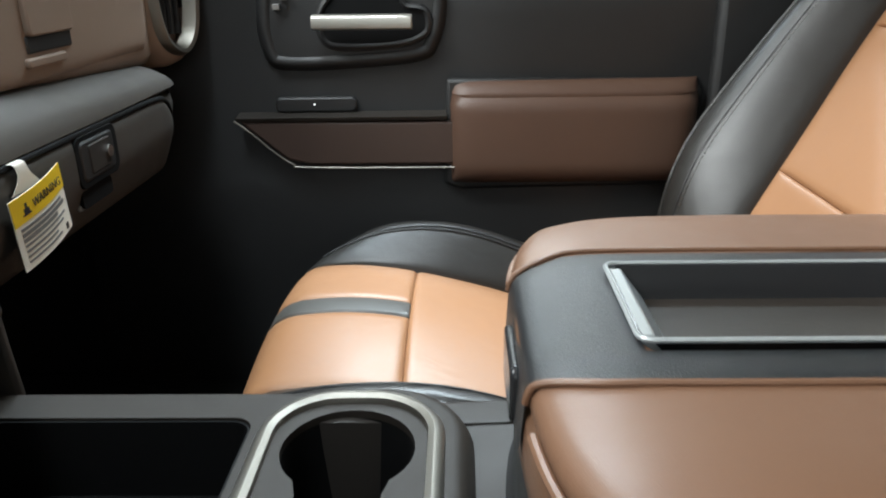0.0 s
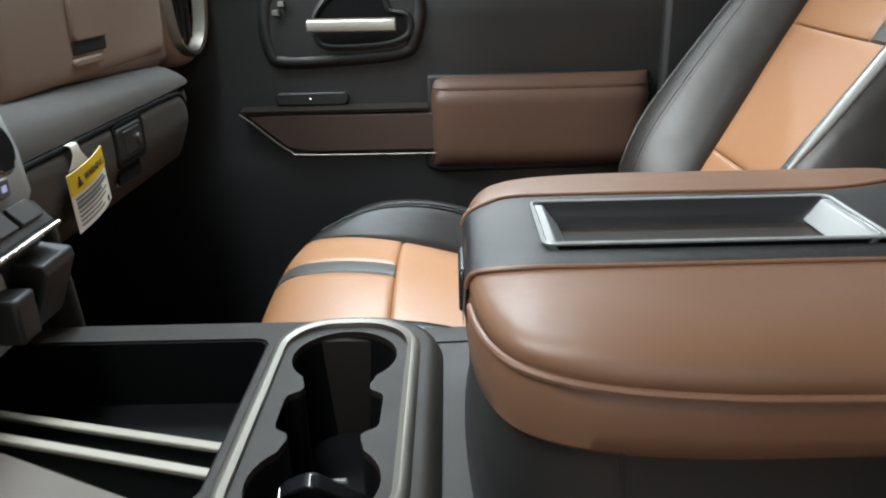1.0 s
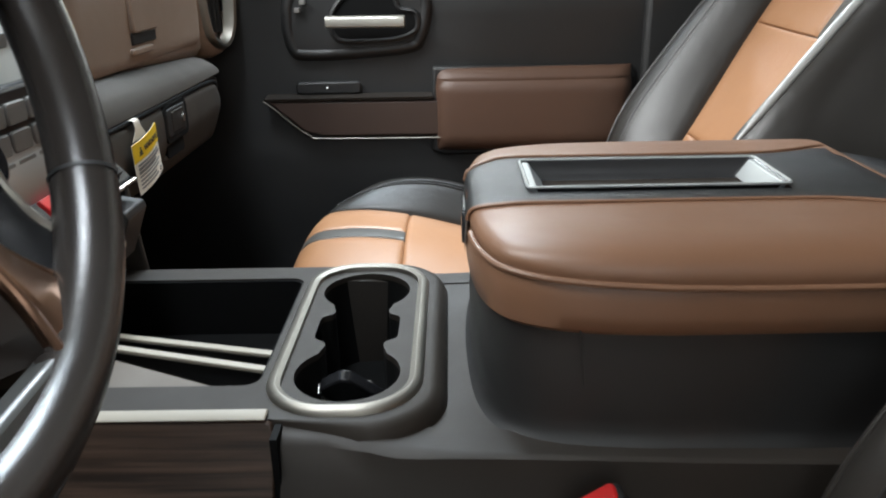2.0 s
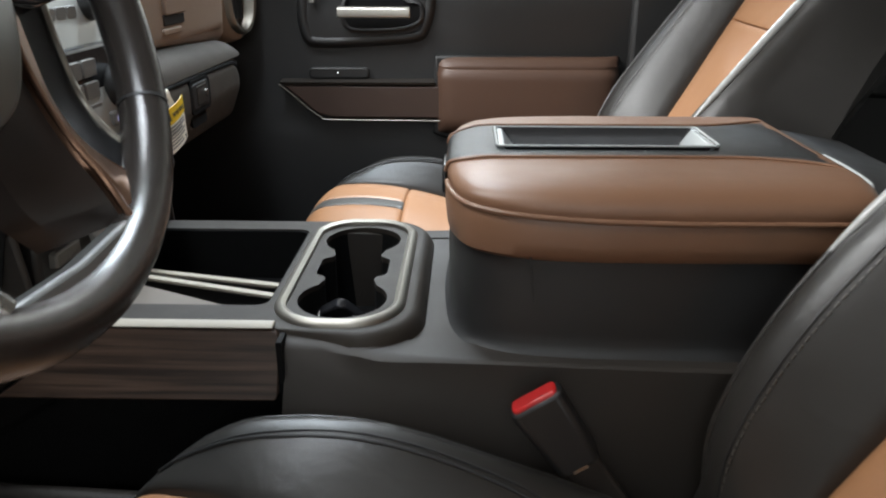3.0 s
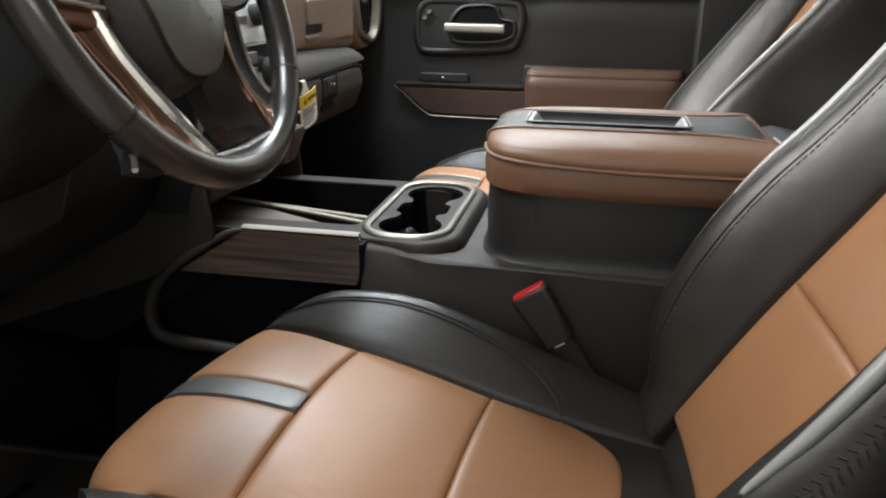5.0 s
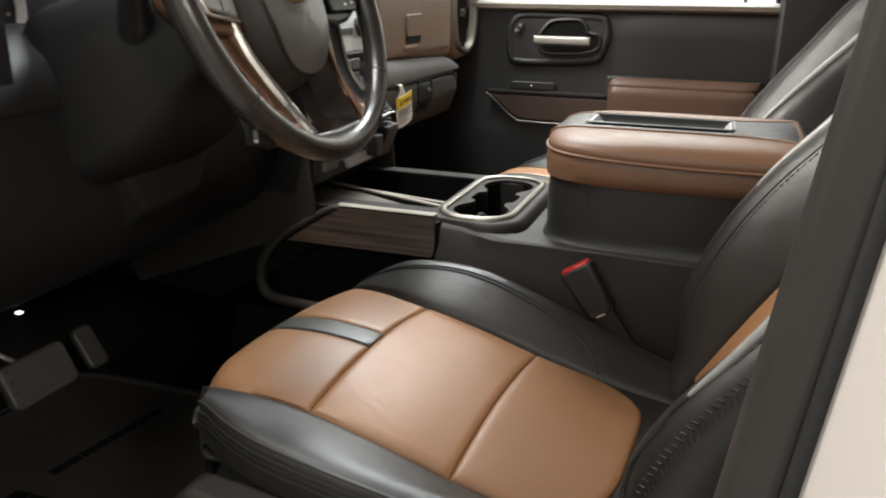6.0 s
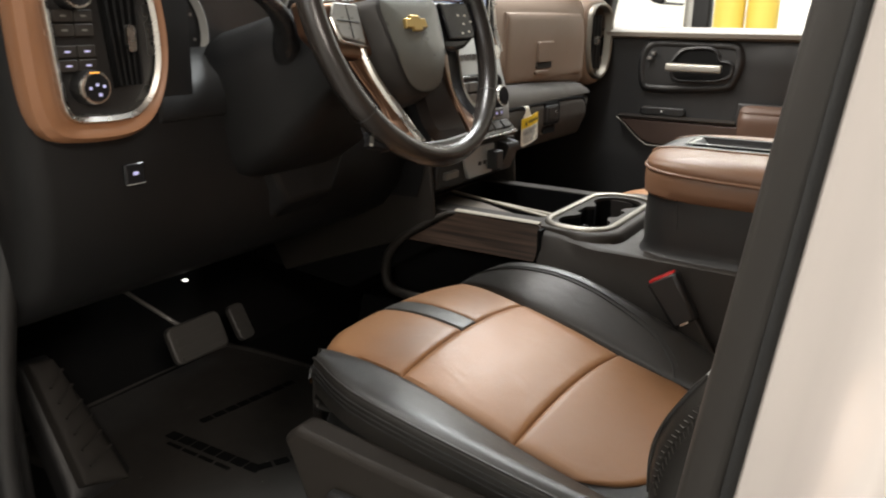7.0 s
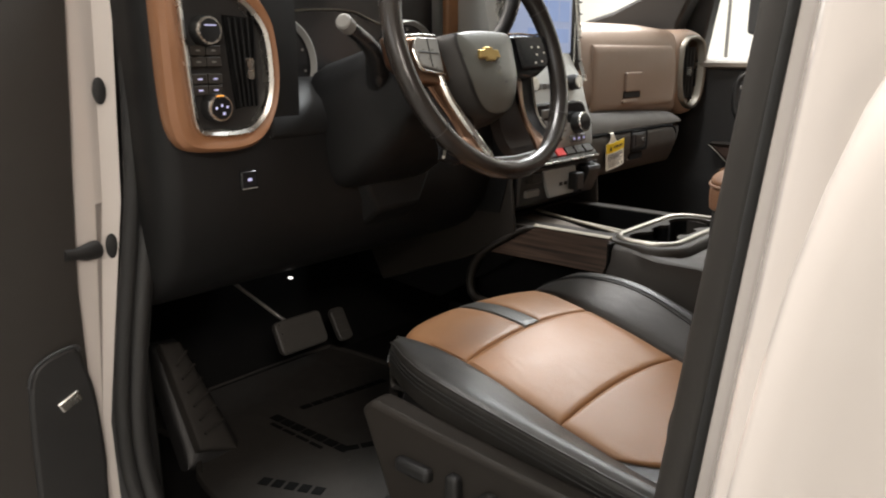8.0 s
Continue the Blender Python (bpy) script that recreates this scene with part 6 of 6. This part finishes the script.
for s in (-1, 1):
    def side(pts):
        return [(s * y, z) for y, z in pts]
    pod = prism(side([(0.07, 0.024), (0.11, 0.026), (0.145, 0.024), (0.172 + 0.012 * (s > 0), 0.027), (0.174 + 0.012 * (s > 0), -0.012), (0.158, -0.028), (0.13, -0.04), (0.1, -0.044), (0.07, -0.04)]), "x", -0.048 + 0.01 * (s > 0), -0.029 + 0.012 * (s > 0))
    pod_part = part("spoke", on_wheel(pod), PIANO if s > 0 else BRONZE, wheel, "gloss black spoke with buttons" if s > 0 else "bronze spoke", bevel=0.005, segs=3)
    face = prism(side([(0.084, 0.021), (0.174, 0.022), (0.178, -0.004), (0.146, -0.03), (0.084, -0.03)] if s > 0 else [(0.083, 0.02), (0.124, 0.0225), (0.135, 0.006), (0.129, -0.018), (0.087, -0.028)]), "x", -0.028 + 0.012 * (s > 0), -0.0225 + 0.012 * (s > 0))
    part("button_pad", on_wheel(face), PIANO if s > 0 else PAD, pod_part, "gloss black button pad" if s > 0 else "silver button pad", bevel=0.002)
    part("spoke_edge", on_wheel(tube([(-0.03 + 0.012 * (s > 0), s * y, z) for y, z in ((0.078, 0.0265), (0.11, 0.0275), (0.145, 0.0255), (0.168, 0.028))], 0.0018, 8)), CHROME, pod_part, "chrome upper edge")
    if s < 0:
        part("pad_edge", on_wheel(tube(smooth_line([(-0.024, s * y, z) for y, z in ((0.137, 0.004), (0.131, -0.021), (0.112, -0.027), (0.086, -0.031))], 4), 0.0022, 8)), CHROME, pod_part, "chrome pad edge")
        for path in (((0.09, -0.002), (0.128, 0.001)), ((0.105, 0.019), (0.108, -0.021))):
            part("pad_groove", on_wheel(tube([(-0.0224, s * y, z) for y, z in path], 0.0009, 6)), INK, pod_part)
    for y, z in ((0.1, 0.003), (0.118, 0.003), (0.1, -0.022), (0.118, -0.02), (0.109, -0.009), (0.13, -0.006)):
        sym = prism(rounded(s * (y + 0.02 * (s > 0)), z, 0.0045, 0.0026, 0.001), "x", -0.0226 + 0.012 * (s > 0), -0.0219 + 0.012 * (s > 0))
        part("button_mark", on_wheel(sym), PAPER if s > 0 else GREY_P, pod_part)
    outer = smooth_line([(0.115, -0.026, -0.038), (0.101, -0.06, -0.036), (0.088, -0.09, -0.032), (0.086, -0.115, -0.026), (0.097, -0.138, -0.018), (0.114, -0.156, -0.012)], 5)
    inn = smooth_line([(0.090, -0.026, -0.034), (0.083, -0.06, -0.033), (0.074, -0.09, -0.028), (0.067, -0.116, -0.021), (0.064, -0.138, -0.014), (0.058, -0.158, -0.008)], 5)
    arm = loft([[(a.z - 0.004, s * a.x, a.y), (a.z + 0.002, s * (a.x * 0.85 + b.x * 0.15), a.y * 0.85 + b.y * 0.15), (b.z + 0.002, s * (a.x * 0.15 + b.x * 0.85), a.y * 0.15 + b.y * 0.85), (b.z - 0.002, s * b.x, b.y), (b.z - 0.018, s * b.x, b.y), (a.z - 0.018, s * a.x, a.y)] for a, b in zip(outer, inn)])
    part("lower_arm", on_wheel(arm), BRONZE, wheel, "bronze satin lower arm")
    # Wide chrome left, thin bronze right: one-sided light built into the edges.
    part("arm_edge", on_wheel(tube([(q.z + 0.001, s * q.x, q.y) for q in inn], 0.0062 if s < 0 else 0.002, 8)), CHROME if s < 0 else BRONZE, wheel, "wide chrome arm edge for the light on the left facet" if s < 0 else "bronze arm edge")
    part("arm_edge", on_wheel(tube([(q.z - 0.002, s * q.x, q.y) for q in outer], 0.0018, 8)), BRONZE, wheel, "bronze arm edge")
    brim = smooth_line([(0.148, -0.026, -0.040), (0.1355, -0.058, -0.039), (0.124, -0.09, -0.036), (0.1215, -0.115, -0.030), (0.130, -0.134, -0.022), (0.146, -0.146, -0.014)], 5)
    part("arm_band", on_wheel(loft([[(a.z - 0.003, s * a.x, a.y), (b.z, s * b.x, b.y), (b.z - 0.012, s * b.x, b.y), (a.z - 0.016, s * a.x, a.y)] for a, b in zip(outer, brim)])), PIANO_S, wheel, "gloss black outer arm")
    part("arm_edge", on_wheel(tube([(q.z, s * q.x, q.y) for q in brim], 0.0022, 8)), HANDLE, wheel, "satin silver arm edge")
    web = loft([[(b.z - 0.003, s * (b.x - 0.002), b.y), (b.z - 0.02, s * (b.x - 0.002), b.y), (-0.060, s * w, b.y), (-0.042, s * w, b.y)] for b, w in ((q, curve_of([(-0.157, 0.05), (-0.135, 0.034), (-0.1, 0.03), (-0.02, 0.03)], q.y)) for q in inn)])
    part("arm_web", on_wheel(web), BROWN_G, wheel, "dark brown inner arm panel")
base = prism([(-0.075, -0.156), (-0.04, -0.158), (0.0, -0.16), (0.04, -0.158), (0.075, -0.156), (0.08, -0.166), (0.03, -0.178), (-0.03, -0.178), (-0.08, -0.166)], "x", -0.02, -0.006)
part("lower_bridge", on_wheel(base), BRIDGE, wheel, "satin charcoal lower bridge", bevel=0.003)
hubback = disc((-0.075, 0, -0.02), 0.06, 0.055, 0.05)
part("hub", on_wheel(hubback), BLACK_P, wheel)
shifter = part("shifter", tube(smooth_line([(-0.25, 0.0, 0.79), (-0.24, 0.03, 0.82), (-0.235, 0.05, 0.86), (-0.24, 0.07, 0.93)], 5), 0.012, 10), BLACK_P, column, "black column shift lever")
part("shifter_edge", tube(smooth_line([(-0.2365, 0.018, 0.808), (-0.228, 0.042, 0.835), (-0.225, 0.058, 0.87), (-0.23, 0.078, 0.93)], 5), 0.0028, 8), CHROME, shifter, "chrome lever edge")


# ---- warning tag on the glovebox ----
tag = thing("warning_tag", (-0.353, 0.65, 0.61), "white paper warning tag with a yellow header", "tag")
TP = Vector((-0.338, 0.613, 0.548))
TM = Matrix.Translation(TP) @ Matrix.Rotation(radians(4), 4, "Z") @ Matrix.Rotation(radians(5), 4, "X") @ Matrix.Diagonal((1, 1.2, 1.1, 1))


def card(y0, y1, z0, z1, x, mat, name, lab="", bend=0.004):
    bm = bmesh.new()
    rows = []
    for i in range(9):
        y = y0 + (y1 - y0) * i / 8
        b = bend * math.sin(math.pi * (y + 0.04) / 0.08)
        rows.append([(x + b, y, z0), (x + b, y, z1), (x + b - 0.0006, y, z1), (x + b - 0.0006, y, z0)])
    loft(rows, bm=bm)
    bm.transform(TM)
    return part(name, bm, mat, tag, lab, smooth=True)


card(-0.040, 0.040, -0.0215, 0.034, 0.0, PAPER, "card", "white printed card")
card(-0.040, 0.040, 0.014, 0.034, 0.0008, YELLOW, "header", "yellow warning header")
card(-0.029, -0.019, 0.0185, 0.0195, 0.0013, INK, "warning_triangle")
card(-0.027, -0.021, 0.0195, 0.0235, 0.0013, INK, "warning_triangle")
card(-0.0252, -0.0228, 0.0235, 0.0275, 0.0013, INK, "warning_triangle")
writing("WARNING", 0.0094, TM @ Matrix.Translation((0.0052, 0.006, 0.0235)) @ Matrix.Rotation(radians(90), 4, "Y") @ Matrix.Rotation(radians(90), 4, "Z"), INK, tag)
for i, (w, h) in enumerate(((0.062, 0.0022), (0.066, 0.003), (0.05, 0.003), (0.064, 0.0018), (0.058, 0.0018), (0.044, 0.0018), (0.05, 0.0016))):
    z = 0.0095 - 0.0042 * i
    card(-0.034, -0.034 + w, z - h / 2, z + h / 2, 0.0006, GREY_P, "text_bar")
card(0.027, 0.032, -0.019, -0.014, 0.0006, INK, "text_bar")
strap = smooth_line([(-0.338, 0.600, 0.582), (-0.337, 0.598, 0.592), (-0.337, 0.596, 0.600), (-0.339, 0.594, 0.606), (-0.348, 0.592, 0.6055), (-0.362, 0.591, 0.602)], 4)
sb = []
for i, p in enumerate(strap):
    w = curve_of([(0, 0.024), (5, 0.010), (10, 0.008), (20, 0.009)], i)
    sb.append([p + Vector((0, -w, 0)), p + Vector((0, w, 0)), p + Vector((-0.0007, w, -0.0004)), p + Vector((-0.0007, -w, -0.0004))])
part("strap", loft(sb), PAPER, tag, "white paper hanging strap")


# ---- footwell ----
def pedal(name, c, w, h, tilt, label, arm_to):
    ob = thing(name, (c[0], c[1], c[2] - h / 2), label, "pedal")
    m = Matrix.Translation(c) @ Matrix.Rotation(radians(tilt), 4, "Y")
    pad = prism(rounded(0, 0, w, h, 0.012), "x", -0.008, 0.006)
    pad.transform(m)
    part("pedal_pad", pad, PEDAL, ob, "black ribbed rubber pad", bevel=0.003)
    n = max(2, int(h / 0.014))
    for i in range(n):
        z = -h / 2 + h * (i + 0.5) / n
        rib = prism(rounded(0, z, w * 0.82, 0.005, 0.002), "x", 0.006, 0.0085)
        rib.transform(m)
        part("rib", rib, PEDAL, ob)
    if arm_to:
        part("pedal_arm", tube(smooth_line([m @ Vector((-0.01, 0, h * 0.2)), m @ Vector((-0.05, -0.01, h * 0.8)), arm_to], 5), 0.0036, 8), GREY_P, ob, "steel pedal arm")
    return ob


pedal("brake_pedal", (-0.60, -0.128, 0.258), 0.112, 0.066, -25, "black rubber brake pedal on a steel arm", (-0.70, -0.25, 0.40))
pedal("accelerator_pedal", (-0.69, 0.052, 0.205), 0.038, 0.075, -30, "black accelerator pedal by the center console", None)
mat_thing = thing("floor_mat", (-0.45, -0.15, 0.102), "black rubber floor mat with a raised edge", "floor mat")
outline = [(p.x, p.y) for p in smooth_line([(-0.80, -0.36, 0), (-0.80, 0.06, 0), (-0.77, 0.11, 0), (-0.6, 0.125, 0), (-0.25, 0.125, 0), (-0.21, 0.08, 0), (-0.21, -0.38, 0), (-0.26, -0.43, 0), (-0.40, -0.44, 0), (-0.52, -0.42, 0), (-0.60, -0.37, 0), (-0.74, -0.38, 0), (-0.80, -0.36, 0)], 3)[:-1]]
part("mat_base", prism(outline, "z", 0.1015, 0.108), MAT, mat_thing)
part("mat_rim", loft([[(x, y, z) for x, y in grown(outline, g)] for g, z in ((0.0, 0.107), (-0.002, 0.114), (-0.008, 0.114), (-0.011, 0.107))], caps=False), MAT, mat_thing, "raised rubber rim")


# The mat's sunken lines, their dark painted as near-black bars on top.
def bar_row(a, b, n, w, h):
    a, b = Vector(a), Vector(b)
    d = (b - a) / n
    for i in range(n):
        c = a + d * (i + 0.5)
        m = Matrix.Translation((c.x, c.y, 0.108)) @ Matrix.Rotation(math.atan2(d.y, d.x), 4, "Z")
        bm = box(-d.length * w / 2, d.length * w / 2, -h / 2, h / 2, 0, 0.0016)
        bm.transform(m)
        part("pattern_bar", bm, WELL, mat_thing, bevel=0.0008)


bar_row((-0.60, -0.205), (-0.39, -0.20), 7, 0.9, 0.02)
bar_row((-0.585, -0.15), (-0.555, 0.055), 8, 0.9, 0.016)
bar_row((-0.58, -0.226), (-0.43, -0.224), 4, 0.85, 0.008)
bar_row((-0.43, -0.36), (-0.32, -0.312), 5, 0.75, 0.022)
bar_row((-0.40, -0.2), (-0.36, -0.125), 3, 0.85, 0.016)
crumb = bmesh.new()
for k in range(14):
    x, y = random.uniform(-0.78, -0.25), random.uniform(-0.36, 0.1)
    r = random.uniform(0.0004, 0.0011)
    bmesh.ops.create_icosphere(crumb, subdivisions=1, radius=r, matrix=Matrix.Translation((x, y, 0.1085)))
tagged(part("mat_dust", crumb, GREY_P, mat_thing, "pale grit"), kind="stuff")
rest = thing("footrest", (-0.6, -0.42, 0.11), "black ribbed rubber footrest on the kick panel", "footrest")


def rest_face(u, v):
    w = 0.035 + 0.085 * (1 - u) ** 0.8
    return (-0.535 - 0.17 * u, -0.412 + 0.02 * u + w * v, 0.118 + 0.22 * u - 0.045 * v * (1 - u))


part("rest_pad", patch(rest_face, 0.0, 0.84, 0.0, 1.0, nu=20, nv=12, puff=0.02, radius=0.035, depth=0.02, lengths=(0.28, 0.09), flip=True), BLACK_P, rest)


def tread_face(u, v):
    x, y, z = rest_face(u, v)
    return (x + 0.014, y + 0.002, z + 0.012)


part("tread", patch(tread_face, 0.08, 0.78, 0.12, 0.74, nu=20, nv=12, puff=0.008, radius=0.022, depth=0.016, lengths=(0.2, 0.055), flip=True), MAT, rest, "worn grey-black rubber tread")
for i in range(6):
    u = 0.16 + 0.09 * i
    p, q = Vector(tread_face(u, 0.22)), Vector(tread_face(u + 0.09, 0.66))
    part("rib", tube([p + Vector((0.0045, 0, 0.0045)), (p + q) / 2 + Vector((0.0065, 0, 0.0065)), q + Vector((0.0045, 0, 0.0045))], 0.0024, 6), MAT, rest)
